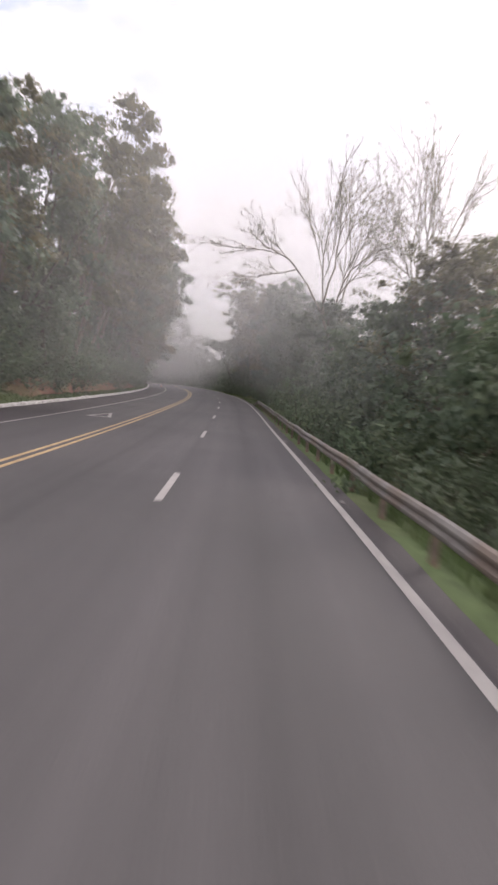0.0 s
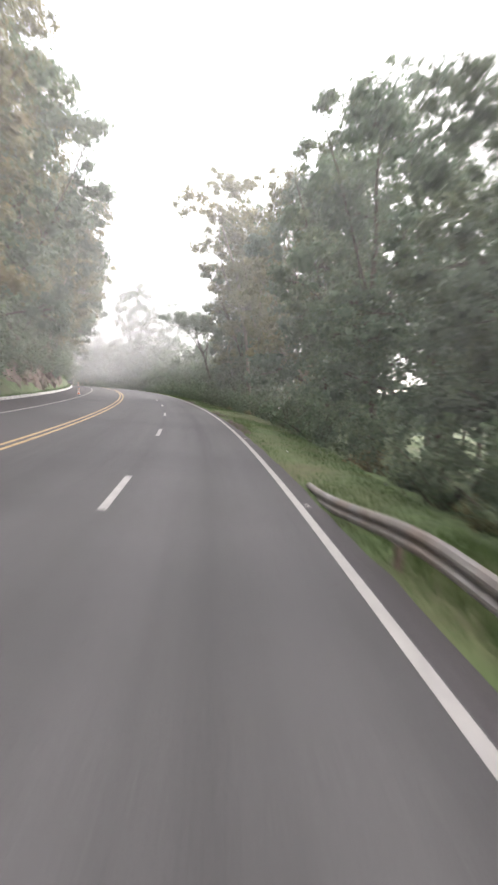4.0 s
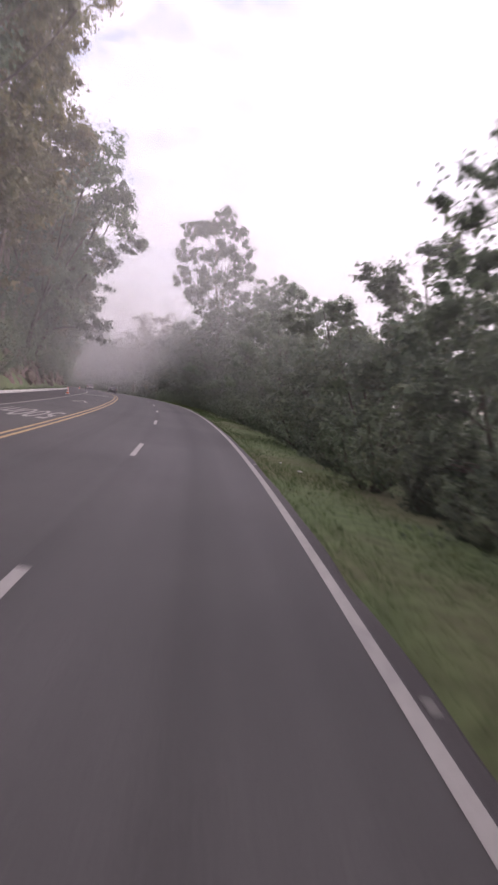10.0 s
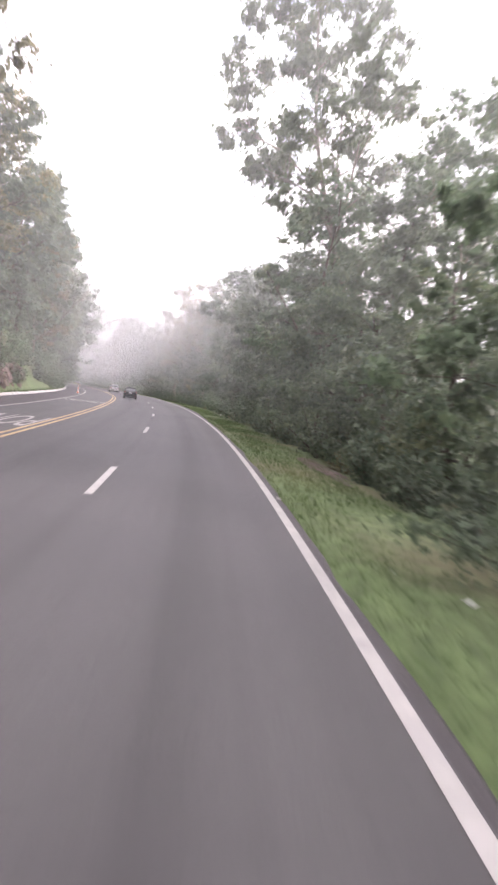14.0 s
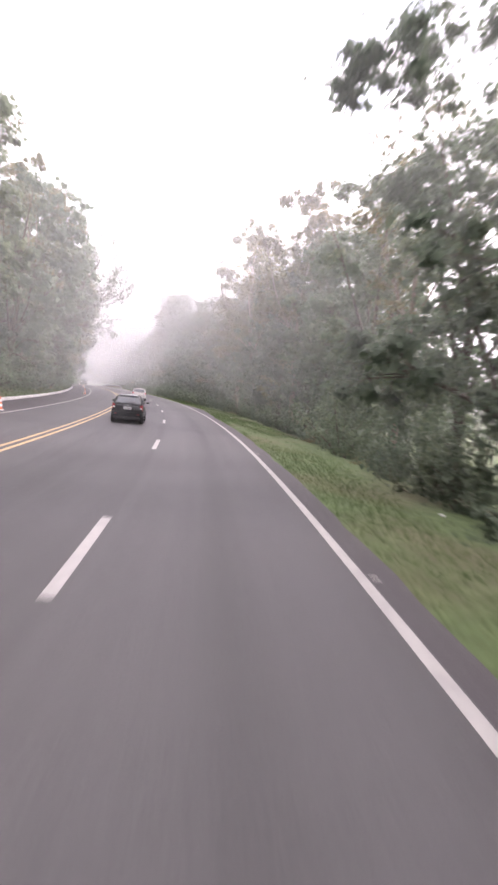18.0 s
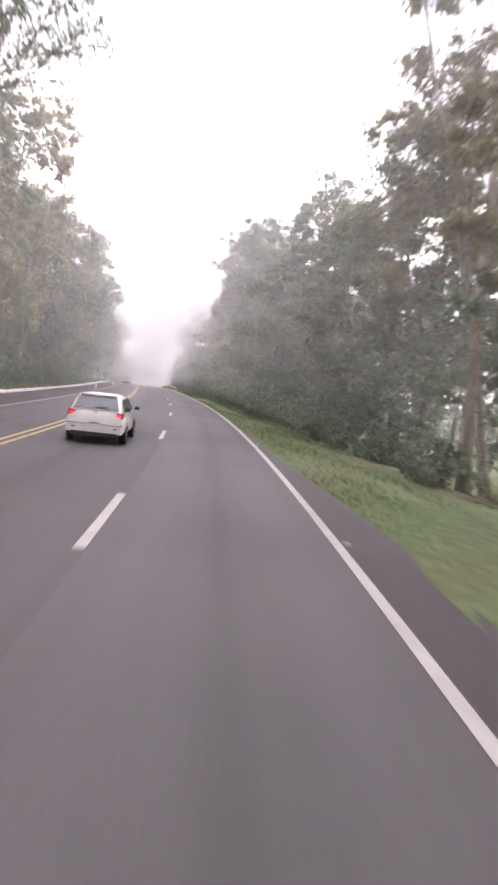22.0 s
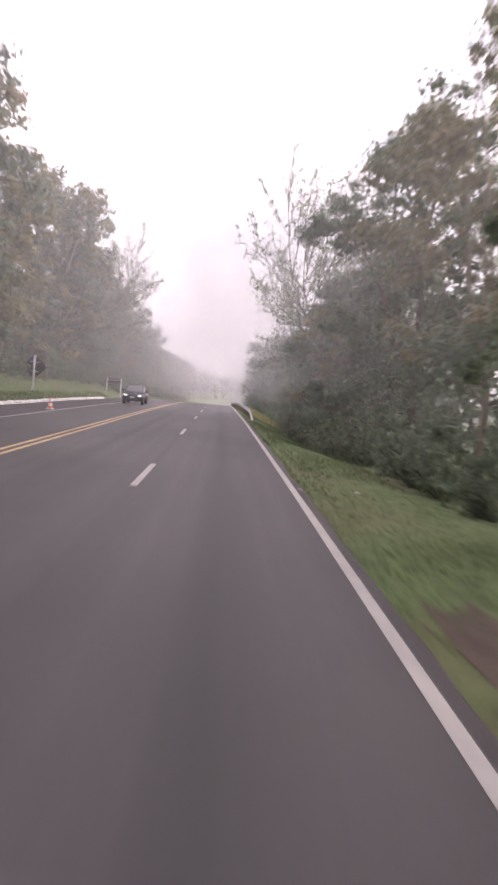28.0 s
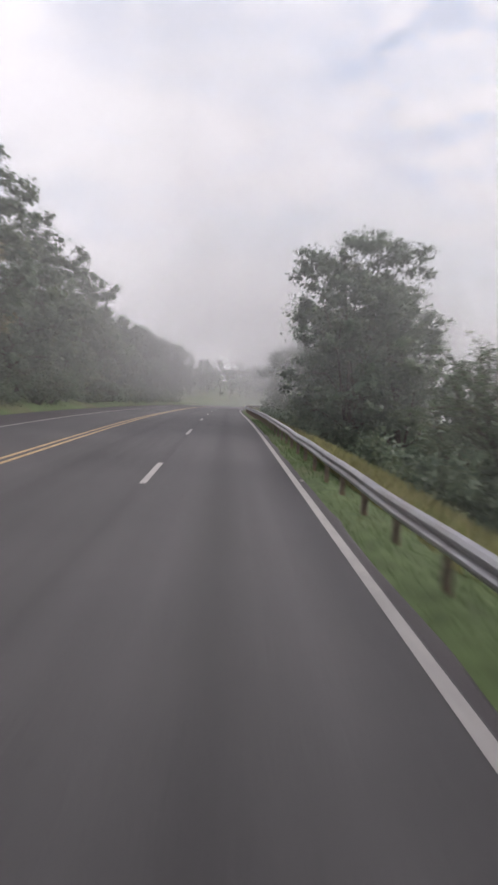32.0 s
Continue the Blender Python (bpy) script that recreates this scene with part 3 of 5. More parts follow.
def make_bush(name, seed, height, width, count=900, size=0.26, mat=LEAF_DARK):
    """A shrub: stems from one foot and leaves in clumps."""
    rng = np.random.default_rng(seed)
    verts, faces, tips = [], [], []
    for i in range(9):
        a = i * 2.4
        pts = limb(rng, (0, 0, -0.2), (math.cos(a) * width / height, math.sin(a) * width / height, rng.uniform(0.6, 1.5)), height * rng.uniform(0.6, 1.05), 0.0, bits=4, wobble=0.2)
        tube(verts, faces, pts, [0.035, 0.03, 0.022, 0.014, 0.006], 4)
        tips += pts[1:]
    root = new(name)
    part("stem", mesh_of("stem", verts, faces, BARK_DARK), root)
    group = leaves(rng, [tuple(t) for t in tips], [width * 0.34 * rng.uniform(0.6, 1.2) for _ in tips], count, size, flat=0.85, hearts=[(0, 0, 0.15 * height)] * len(tips))
    group[0][:, 2] = np.maximum(group[0][:, 2], -0.15)
    part("foliage", leaf_mesh("foliage", group, mat), root)
    return root


PROTO = {
    "tall": make_tree("tree", 11, 23, 4.4, bare=0.42, lobes=13, lobe=2.01, mats=(BARK_PALE, LEAF_OLIVE), count=13000, radius=0.26),
    "vine": make_tree("tree", 13, 19, 3.7, bare=0.26, lobes=14, lobe=1.95, mats=(BARK_DARK, LEAF_GREEN), count=12500, radius=0.24, vines=3500, vine_top=0.55, vine_wide=1.1),
    "olive": make_tree("tree", 14, 19, 4.2, bare=0.20, lobes=15, lobe=1.95, mats=(BARK_PALE, LEAF_OLIVE), count=13500, stems=4, radius=0.2),
    "broad": make_tree("tree", 12, 15, 4.4, bare=0.12, lobes=15, lobe=2.07, mats=(BARK_DARK, LEAF_DARK), count=14500, radius=0.22),
    "small": make_tree("tree", 16, 10, 3.0, bare=0.06, lobes=11, lobe=1.61, mats=(BARK_DARK, LEAF_GREEN), count=9000, size=0.14, radius=0.14),
    "thin": make_tree("tree", 15, 18, 3.4, bare=0.40, lobes=12, lobe=1.55, mats=(BARK_PALE, LEAF_OLIVE), count=4800, size=0.13, radius=0.18, fill=0.2),
    "bare": make_bare_tree("tree", 17, 18, 5500, mats=(BARK_PALE, LEAF_OLIVE), radius=0.14, open_=0.8),
    "twiggy": make_bare_tree("tree", 27, 16, 11000, mats=(BARK_DARK, LEAF_GREEN), first=0.34, radius=0.13, size=0.13, open_=0.85),
    "umbrella": make_flat_tree("tree", 18, (-4.0, -1.6, 10.7), (4.3, 3.2, 0.9), (-1.9, -0.6, 6.6)),
    "crest": make_tree("tree", 31, 20, 5.2, bare=0.48, lobes=19, lobe=1.8, mats=(BARK_PALE, LEAF_GREEN), count=18000, size=0.15, radius=0.24, hang=1.2, vines=9000, vine_top=0.52, vine_wide=1.9),
    "far_tall": make_tree("tree", 111, 23, 4.6, bare=0.36, lobes=13, lobe=2.18, mats=(BARK_PALE, LEAF_OLIVE), count=9000, size=0.19, radius=0.24),
    "far_vine": make_tree("tree", 113, 19, 4.0, bare=0.22, lobes=14, lobe=2.07, mats=(BARK_DARK, LEAF_GREEN), count=9000, size=0.19, radius=0.24, vines=1500, vine_wide=1.2),
    "far_olive": make_tree("tree", 114, 19, 4.4, bare=0.16, lobes=16, lobe=2.07, mats=(BARK_PALE, LEAF_OLIVE), count=9000, size=0.19, stems=4, radius=0.2),
    "far_broad": make_tree("tree", 112, 15, 4.6, bare=0.12, lobes=15, lobe=2.18, mats=(BARK_DARK, LEAF_DARK), count=9000, size=0.19, radius=0.22),
    "bush": make_bush("bush", 21, 1.9, 1.7, count=1300, size=0.14, mat=LEAF_DARK),
    "shrub": make_bush("bush", 22, 3.6, 2.4, count=2100, size=0.15, mat=LEAF_GREEN),
    "weed": make_bush("bush", 23, 1.1, 1.1, count=700, size=0.11, mat=LEAF_OLIVE),
}
TALL = {"tall": 23, "vine": 19, "olive": 19, "broad": 15, "small": 10, "thin": 18, "bare": 18, "twiggy": 16, "umbrella": 12, "crest": 20, "bush": 1.9, "shrub": 3.6, "weed": 1.1}
LABEL = {
    "tall": "tall slender pale-barked tree with a high open crown", "broad": "broad dark-leaved tree with a dense crown", "vine": "tree wrapped in hanging vines at the forest edge",
    "olive": "two-stemmed tree with olive and yellowish leaves", "thin": "thin half-bare tree with sparse leaves", "bare": "tall nearly bare tree with fine forking branches", "twiggy": "tree with a fan of fine dark branches and thin leaves", "umbrella": "leaning tree with a flat crown reaching over the road", "crest": "tall tree with an open crown and dark vines round its trunk", "small": "low green tree with branches down to the ground",
    "bush": "dense dark green bush at the forest edge", "shrub": "tall green shrub in the undergrowth", "weed": "low olive-green weeds beside the road"}
for _k in ("tall", "vine", "olive", "broad"):
    TALL["far_" + _k], LABEL["far_" + _k] = TALL[_k], LABEL[_k]
USED = set()
# height of the forest's edge along the road
TOP_R = ((-30, 9), (5, 9), (19, 10.5), (38, 11.5), (52, 12), (66, 13.5), (84, 19), (97, 21), (118, 23), (131, 20), (140, 11), (160, 10), (180, 10), (196, 12.5), (204, 14), (211, 9), (221, 9), (228, 15), (237, 15), (252, 16), (283, 16.5), (296, 18), (321, 17), (331, 21), (341, 18), (360, 18.5), (370, 17.5), (389, 23), (402, 22), (414, 20), (425, 20), (436, 18), (456, 12.5), (464, 10.5), (469, 6), (478, 5), (494, 5), (500, 11), (513, 12), (536, 13), (700, 15))
VERGE = ((-30, 4.7), (42, 4.8), (62, 5.8), (80, 6.6), (110, 7.0), (140, 6.2), (165, 5.9), (240, 5.8), (270, 6.8), (300, 8.2), (325, 8.4), (350, 7.0), (380, 6.6), (415, 6.4), (436, 6.5), (450, 7.2), (468, 7.0), (490, 5.8), (700, 5.8))
TOP_L = ((-20, 17), (19, 18), (30, 20), (46, 27), (62, 28), (90, 26), (135, 24), (156, 26), (186, 26), (224, 24), (246, 21), (263, 20), (312, 22), (343, 23), (357, 21), (372, 18), (393, 20), (410, 23), (430, 23), (448, 21), (465, 23), (478, 21), (488, 18), (500, 16), (514, 15.5), (530, 14), (552, 13), (595, 13), (700, 14))


def plant(kind, s, n, height, turn, wide=1.0, tilt=0.0, back=0.0):
    """Plants one; tilt: degrees by which it leans over the road, back: against the way of travel."""
    k = height / TALL[kind]
    m = Matrix.Translation(road_at(s, n, float(ground_z(s, n)) - 0.05)) @ Matrix.Rotation(radians(heading(s)), 4, "Z")
    m = m @ Matrix.Rotation(radians(-tilt if n > 0 else tilt), 4, "Y") @ Matrix.Rotation(radians(back), 4, "X") @ Matrix.Rotation(radians(turn), 4, "Z")
    ob = PROTO[kind]
    if kind in USED:
        ob = copy_thing(ob, m)
    USED.add(kind)
    w = wide * (0.45 + 0.5 * k)
    ob.matrix_basis = m @ Matrix.Diagonal((w, w, k, 1))
    bush = kind in ("bush", "shrub", "weed")
    tagged(ob, LABEL[kind], "bush" if bush else "tree", "undergrowth" if bush else "roadside forest")
    return ob


def forest():
    rng = np.random.default_rng(5)
    for side, step, n0, spread, tops in ((1, 6.0, 4.3, 0.8, TOP_R), (-1, 5.8, -13.6, 0.7, TOP_L)):
        s = -12.0 if side > 0 else 14.0
        while s < 610:
            h = float(np.interp(s, *zip(*tops))) * rng.uniform(0.84, 1.04)
            n = n0 + rng.uniform(-spread, spread)
            if side > 0:
                n += float(np.interp(s, *zip(*VERGE))) + (2.0 if s < 45 or s > 458 else 0)
            elif 425 < s < 500:
                n -= 2.2
            h -= float(ground_z(s, n)) * (0.8 if side < 0 else 0.3)
            fits = [k for k in ("tall", "vine", "olive", "broad", "small", "thin") if 0.72 < h / TALL[k] < 1.35]
            wt = np.array([{"tall": (1.0 if s < 465 else 0.0) if side < 0 else (0.0 if 250 < s < 325 else 0.45), "vine": 1.3, "olive": (3.0 if s < 130 else 1.2) if side < 0 else 0.7, "broad": 1.3, "small": 1.0, "thin": 0.15}[k] for k in fits])
            kind = fits[rng.choice(len(fits), p=wt / wt.sum())] if fits else "small"
            if side < 0 and "far_" + kind in PROTO:
                kind = "far_" + kind
            plant(kind, s, n, h, rng.uniform(0, 360), tilt=rng.uniform(0, 4) + (4 if 378 < s < 412 else 0) if side > 0 else rng.uniform(3, 10) if s < 200 else rng.uniform(-1, 4))
            s += step * rng.uniform(0.75, 1.25)
    for s, n, h, kind, tilt, back in SINGLE:
        plant(kind, s, n, h, s * 37 % 360, tilt=tilt, back=back)
    plant("umbrella", 141.2, 8.1, 12, 0)
    plant("crest", 232, 11.0, 29, 110)
    plant("crest", 223, 12.2, 19, 20)
    # undergrowth: right along the verge, left at the foot of the bank
    for side, step, d0, d1, h, kinds in ((1, 3.0, 1.0, 1.7, 0.95, (0.5, 0.35, 0.15)), (-1, 3.0, -12.9, -12.1, 1.05, (0.4, 0.5, 0.1))):
        s = -8.0 if side > 0 else 18.0
        while s < (480 if side > 0 else 610):
            kind = ("bush", "shrub", "weed")[rng.choice(3, p=kinds)]
            n = rng.uniform(d0, d1) + (float(np.interp(s, *zip(*VERGE))) if side > 0 else 0)
            if side < 0 and 428 < s < 496:
                n -= 2.6
            if side > 0 and s > 458:
                kind = "weed" if kind == "bush" else "bush"
            plant(kind, s, n, TALL[kind] * h * rng.uniform(0.75, 1.25), rng.uniform(0, 360))
            if side < 0 and s < 130:
                plant("shrub", s + 1.2, n - rng.uniform(0.8, 1.8), rng.uniform(4.2, 6.2), rng.uniform(0, 360), wide=1.1)
            s += step * rng.uniform(0.65, 1.35) * (1.4 if s > 458 else 1)


# trees that stand out: along, across, height, kind, lean over the road, lean back
SINGLE = ((42, 12.2, 29, "bare", 0, 0), (47, 12.8, 26, "bare", 0, 0), (14, 11.0, 12.5, "olive", 0, 0), (20, 11.6, 14.5, "olive", 0, 0), (37.5, 11.2, 10, "olive", 0, 0), (52, 12.5, 14, "thin", 0, 0), (122, 9.6, 25, "tall", 4, 0), (130, 10.5, 22, "olive", 3, 0), (126, 9.8, 24, "vine", 3, 0), (135, 11.6, 19, "broad", 0, 0), (141, 13, 15, "vine", 0, 0),
          (303, 10.6, 22, "tall", 0, 0), (318, 10.6, 21, "thin", 3, 0), (332, 10.4, 25, "tall", 0, 0), (345, 12.0, 20, "twiggy", 0, 0), (455, 13.2, 25, "twiggy", 0, 0), (461, 13.6, 23, "twiggy", 0, 0), (448, 13.5, 23, "twiggy", 0, 0), (463, 12.5, 14, "broad", 0, 0), (451, 11.0, 13, "broad", 0, 0), (457, 11.2, 13, "broad", 0, 0), (462, 11.0, 12, "vine", 0, 0), (466, 11.2, 10, "small", 0, 0), (469.5, 10.6, 12, "broad", 0, 0), (487, 10.4, 8.5, "twiggy", 0, 0), (481, 10.4, 6.5, "twiggy", 0, 0),
          (499, 8.4, 12.5, "broad", 0, 0), (503, 9.6, 14, "broad", 0, 0), (334, -14, 22, "twiggy", 4, 0), (180, -12.8, 24, "thin", 12, 0), (188, -13.2, 25, "tall", 10, 0), (206, -12.6, 24, "vine", 14, 0), (214, -12.8, 23, "broad", 12, 0), (82, -12.8, 22, "olive", 9, 0), (98, -13.0, 21, "broad", 10, 0), (66, -13.2, 23, "olive", 8, 0), (470, -15.0, 18, "twiggy", 4, 0))
forest()


def woodland():
    """The closed forest behind the first trees: trunks and leaves of trees nobody could count, in two meshes."""
    rng = np.random.default_rng(9)
    verts, faces, tips, rads = [], [], [], []
    for side, n0, n1, step, tops in ((1, 13.5, 17, 6.5, TOP_R), (1, 18, 24, 8, TOP_R), (-1, -20, -17, 6.5, TOP_L), (-1, -27, -22, 9, TOP_L)):
        s = 0.0 if side > 0 else 20.0
        while s < 900:
            n = rng.uniform(n0, n1)
            h = float(np.interp(s, *zip(*tops))) * rng.uniform(0.62, 0.9)
            foot = Vector(road_at(s, n, float(ground_z(s, n)) - 0.3))
            pts = limb(rng, foot, (rng.normal(0, 0.06), rng.normal(0, 0.06), 1), h * 0.9, 0.02, bits=4, wobble=0.05)
            tube(verts, faces, pts, [0.17, 0.14, 0.11, 0.07, 0.03], 5)
            for _ in range(18):
                f = rng.uniform(0.0, 1.0) ** 0.8
                a, r = rng.uniform(0, 6.28), 2.6 * math.sin(math.pi * min(1, 0.15 + 0.8 * f)) * rng.uniform(0.2, 1)
                c = foot + (pts[-1] - foot) * (0.08 + 0.95 * f) + Vector((math.cos(a) * r, math.sin(a) * r, 0))
                tips.append(tuple(c))
                rads.append(rng.uniform(0.8, 1.7))
            s += step * rng.uniform(0.7, 1.3)
    low, low_r = [], []
    # tall undergrowth right behind the bushes of the verge, and on the bank
    s = -5.0
    while s < 600:
        for n, top in ((float(np.interp(s, *zip(*VERGE))) + rng.uniform(1.7, 3.0), (7.2 if 70 < s < 140 or 285 < s < 335 else 5.4) if s < 466 else 1.8), (float(np.interp(s, *zip(*VERGE))) + rng.uniform(3.6, 5.5), (9.5 if 70 < s < 140 or 285 < s < 335 else 7.0) if s < 466 else 2.0), (-13.4 - (2.4 if 428 < s < 496 else 0) + rng.uniform(-0.8, 0.4), 5.0)):
            for _ in range(8):
                low.append(tuple(road_at(s + rng.uniform(-1, 1), n + rng.uniform(-0.6, 0.6), float(ground_z(s, n)) + rng.uniform(0.2, top))))
                low_r.append(rng.uniform(0.7, 1.2))
        s += 2.2
    # the wide forest beyond, down the slope and up the hill
    wide, wide_r = [], []
    for side, tops in ((1, TOP_R), (-1, TOP_L)):
        for d in (28, 36, 44, 53, 62, 72, 84, 98):
            s = -60.0
            while s < 760:
                n = side * (d + rng.uniform(-4, 4))
                foot = Vector(road_at(s, n, float(ground_z(s, n)) - 0.3))
                h = (float(np.interp(s, *zip(*tops))) if 0 < s < 440 else 11.0) * rng.uniform(0.5, 0.72)
                tube(verts, faces, [foot, foot + Vector((0.1, 0.1, h * 0.5)), foot + Vector((0, 0, h * 0.95))], [0.16, 0.11, 0.03], 3)
                for _ in range(6):
                    a, q = rng.uniform(0, 6.28), rng.uniform(0.3, 2.6)
                    wide.append(tuple(foot + Vector((math.cos(a) * q, math.sin(a) * q, h * rng.uniform(0.35, 1.0)))))
                    wide_r.append(rng.uniform(1.4, 2.4))
                s += rng.uniform(6, 11)
    stems = new("woodland_trunks", mesh_of("woodland_trunks", verts, faces, BARK_DARK))
    tagged(stems, "thin dark trunks of the closed forest behind the roadside", "woodland", kind="stuff")
    group = joined(leaves(rng, tips, rads, 95000, 0.80, slim=0.8, flat=0.8, folded=True), leaves(rng, low, low_r, 300000, 0.25, slim=0.8, flat=0.8), leaves(rng, wide, wide_r, 120000, 1.15, slim=0.85, flat=0.75))
    tagged(new("woodland_leaves", leaf_mesh("woodland_leaves", group, LEAF_DARK)), "dark green leaves of the closed forest behind the roadside", "woodland", kind="stuff")


woodland()

# ---------------------------------------------------------------- mist
# pale see-through sheets that add the haze; opacity comes from the density UV
def mist_material():
    m = bpy.data.materials.new("morning_mist")
    m.use_nodes = True
    nt, ln = m.node_tree.nodes, m.node_tree.links
    nt.clear()
    uv = nt.new("ShaderNodeUVMap")
    uv.uv_map = "density"
    sep = nt.new("ShaderNodeSeparateXYZ")
    ln.new(uv.outputs[0], sep.inputs[0])
    tc = nt.new("ShaderNodeTexCoord")
    nz = nt.new("ShaderNodeTexNoise")
    nz.inputs["Scale"].default_value, nz.inputs["Detail"].default_value = 0.07, 3
    ln.new(tc.outputs["Object"], nz.inputs["Vector"])
    dens = nt.new("ShaderNodeMapRange")
    dens.inputs[1].default_value, dens.inputs[2].default_value = 0.3, 0.7
    dens.inputs[3].default_value, dens.inputs[4].default_value = 0.75, 1.25
    ln.new(nz.outputs[0], dens.inputs[0])
    mu = nt.new("ShaderNodeMath")
    mu.operation = "MULTIPLY"
    ln.new(dens.outputs[0], mu.inputs[0])
    ln.new(sep.outputs[0], mu.inputs[1])
    clear, white, thru = nt.new("ShaderNodeBsdfTransparent"), nt.new("ShaderNodeBsdfDiffuse"), nt.new("ShaderNodeBsdfTranslucent")
    for n in (white, thru):
        n.inputs[0].default_value = (0.69, 0.685, 0.695, 1)
    both, mix, o = nt.new("ShaderNodeMixShader"), nt.new("ShaderNodeMixShader"), nt.new("ShaderNodeOutputMaterial")
    ln.new(white.outputs[0], both.inputs[1])
    ln.new(thru.outputs[0], both.inputs[2])
    ln.new(mu.outputs[0], mix.inputs[0])
    ln.new(clear.outputs[0], mix.inputs[1])
    ln.new(both.outputs[0], mix.inputs[2])
    ln.new(mix.outputs[0], o.inputs[0])
    return m


scene.cycles.transparent_max_bounces = 40
THICK = ((-20, 0.115), (45, 0.105), (85, 0.085), (120, 0.08), (200, 0.092), (300, 0.108), (420, 0.135), (480, 0.16), (560, 0.21), (700, 0.24))


def mist():
    """Translucent sheets set across the road to stand in for haze; they thin out towards the driven lane, which stays
    free; far ahead they close over the valley.
    """
    verts, faces, uvs = [], [], []
    rings = (0.95, 1.5, 2.4, 4.0, 6.0, 9.0, 14.0, 21.0, 30.0, 40.0, 52.0)
    for s in [float(q) for q in np.arange(10, 480, 17.0)] + [float(q) for q in np.arange(486, 560, 10.0)] + [float(q) for q in np.arange(570, 720, 20.0)]:
        base, seg = len(verts), 28
        far = s > 560
        d = float(np.interp(s, *zip(*THICK))) * (1.28 if s < 482 else 0.75)
        for r in rings:
            r = r if not far else r - 0.9
            for i in range(seg):
                a = 2 * math.pi * i / seg
                n, z = 1.5 + r * math.cos(a), 2.2 + r * math.sin(a)
                ds = 3.0 * noise.noise(Vector((n * 0.09, z * 0.12, s)))
                verts.append(road_at(s + ds * min(1, max(0, r - 2) / 8), n, z))
                k = 1.0 if far else float(smooth01(r, 0.95, 3.6)) * (1 - float(smooth01(r, 26, 52)))
                k *= float(smooth01(z, -0.2, 3.2)) if not far else 1.0
                k *= (1 - 0.8 * float(smooth01(z, 12, 40))) * (1 - 0.45 * float(smooth01(-n, 3, 9)))
                uvs.append((d * k, 0.0))
        for j in range(len(rings) - 1):
            for i in range(seg):
                a, b = base + j * seg + i, base + j * seg + (i + 1) % seg
                faces.append((a, b, b + seg, a + seg))
    me = mesh_of("mist", verts, faces, mist_material(), smooth=True)
    lay = me.uv_layers.new(name="density")
    vi = np.zeros(len(me.loops), dtype=np.int32)
    me.loops.foreach_get("vertex_index", vi)
    lay.data.foreach_set("uv", np.array(uvs)[vi].ravel())
    tagged(new("mist", me), "translucent sheets standing in for grey morning mist between the trees", "mist", kind="stuff")


mist()

# ---------------------------------------------------------------- road writing, for traffic coming the other way
def on_road(me, s, n, z=0.006):
    """Lays a flat mesh (x to the reader's right, y ahead of the reader) on the road, read by oncoming traffic, and bends it with the road."""
    for v in me.vertices:
        v.co = Vector(road_at(s - v.co.y, n - v.co.x, z))
    me.update()
    return me


def writing(name, text, s, n, width, length):
    cu = bpy.data.curves.new(name, "FONT")
    cu.body, cu.size, cu.align_x = text, 1.0, "CENTER"
    tmp = new(name, cu)
    bpy.context.view_layer.update()
    me = bpy.data.meshes.new_from_object(tmp)
    bpy.data.objects.remove(tmp)
    co = np.array([v.co[:] for v in me.vertices])
    lo, hi = co.min(0), co.max(0)
    for v in me.vertices:
        v.co.x = ((v.co.x - lo[0]) / (hi[0] - lo[0]) - 0.5) * width
        v.co.y = (v.co.y - lo[1]) / (hi[1] - lo[1]) * length
    me.materials.clear()
    me.materials.append(WHITE_PAINT)
    ob = new(name, on_road(me, s, n))
    return tagged(ob, "white painted word " + text + " on the oncoming lane", "road marking", kind="structure")


writing("road_word", "500m", 174.0, -5.75, 2.7, 6.0)
writing("road_word", "PONTE", 225.0, -5.85, 3.3, 6.2)
writing("road_word", "ATENÇÃO", 256.5, -5.75, 3.3, 5.5)


def triangle_mark(s):
    v, f = [], []
    for (x, y), (u, w) in (((-0.7, 4.2), (-0.44, 3.85)), ((0.7, 4.2), (0.44, 3.85)), ((0, 0), (0, 1.0))):
        v += [(x, y, 0), (u, w, 0)]
    for i in range(3):
        a, b = 2 * i, 2 * ((i + 1) % 3)
        f.append((a, b, b + 1, a + 1))
    tagged(new("triangle_mark", on_road(mesh_of("triangle_mark", v, f, WHITE_PAINT), s, -5.85)), "white painted triangle outline on the oncoming lane", "road marking", group="triangle marks", kind="structure")


triangle_mark(26.0)
triangle_mark(195.5)

# ---------------------------------------------------------------- kerb
ROCK = material("red_brown_rock", (0.10, 0.065, 0.05), (0.24, 0.175, 0.145), scale=1.6, rough=0.95, bump=0.9, fine=7, patch=(0.09, 0.10, 0.05), patch_scale=0.7, patch_amount=0.7, random=0.35)
RED_EARTH = material("red_earth", (0.16, 0.075, 0.05), (0.27, 0.15, 0.10), scale=2.0, rough=1.0, bump=0.8, fine=9, patch=(0.11, 0.11, 0.045), patch_scale=0.5, patch_amount=0.7)
GALVANISED = material("galvanised_steel", (0.30, 0.30, 0.31), (0.48, 0.48, 0.49), scale=5, rough=0.42, bump=0.08, metal=0.85, patch=(0.30, 0.26, 0.23), patch_scale=1.2, patch_amount=0.4)
OLD_STEEL = material("weathered_steel", (0.17, 0.155, 0.145), (0.29, 0.27, 0.255), scale=4, rough=0.6, bump=0.15, metal=0.5, patch=(0.20, 0.14, 0.10), patch_scale=0.9, patch_amount=0.6)
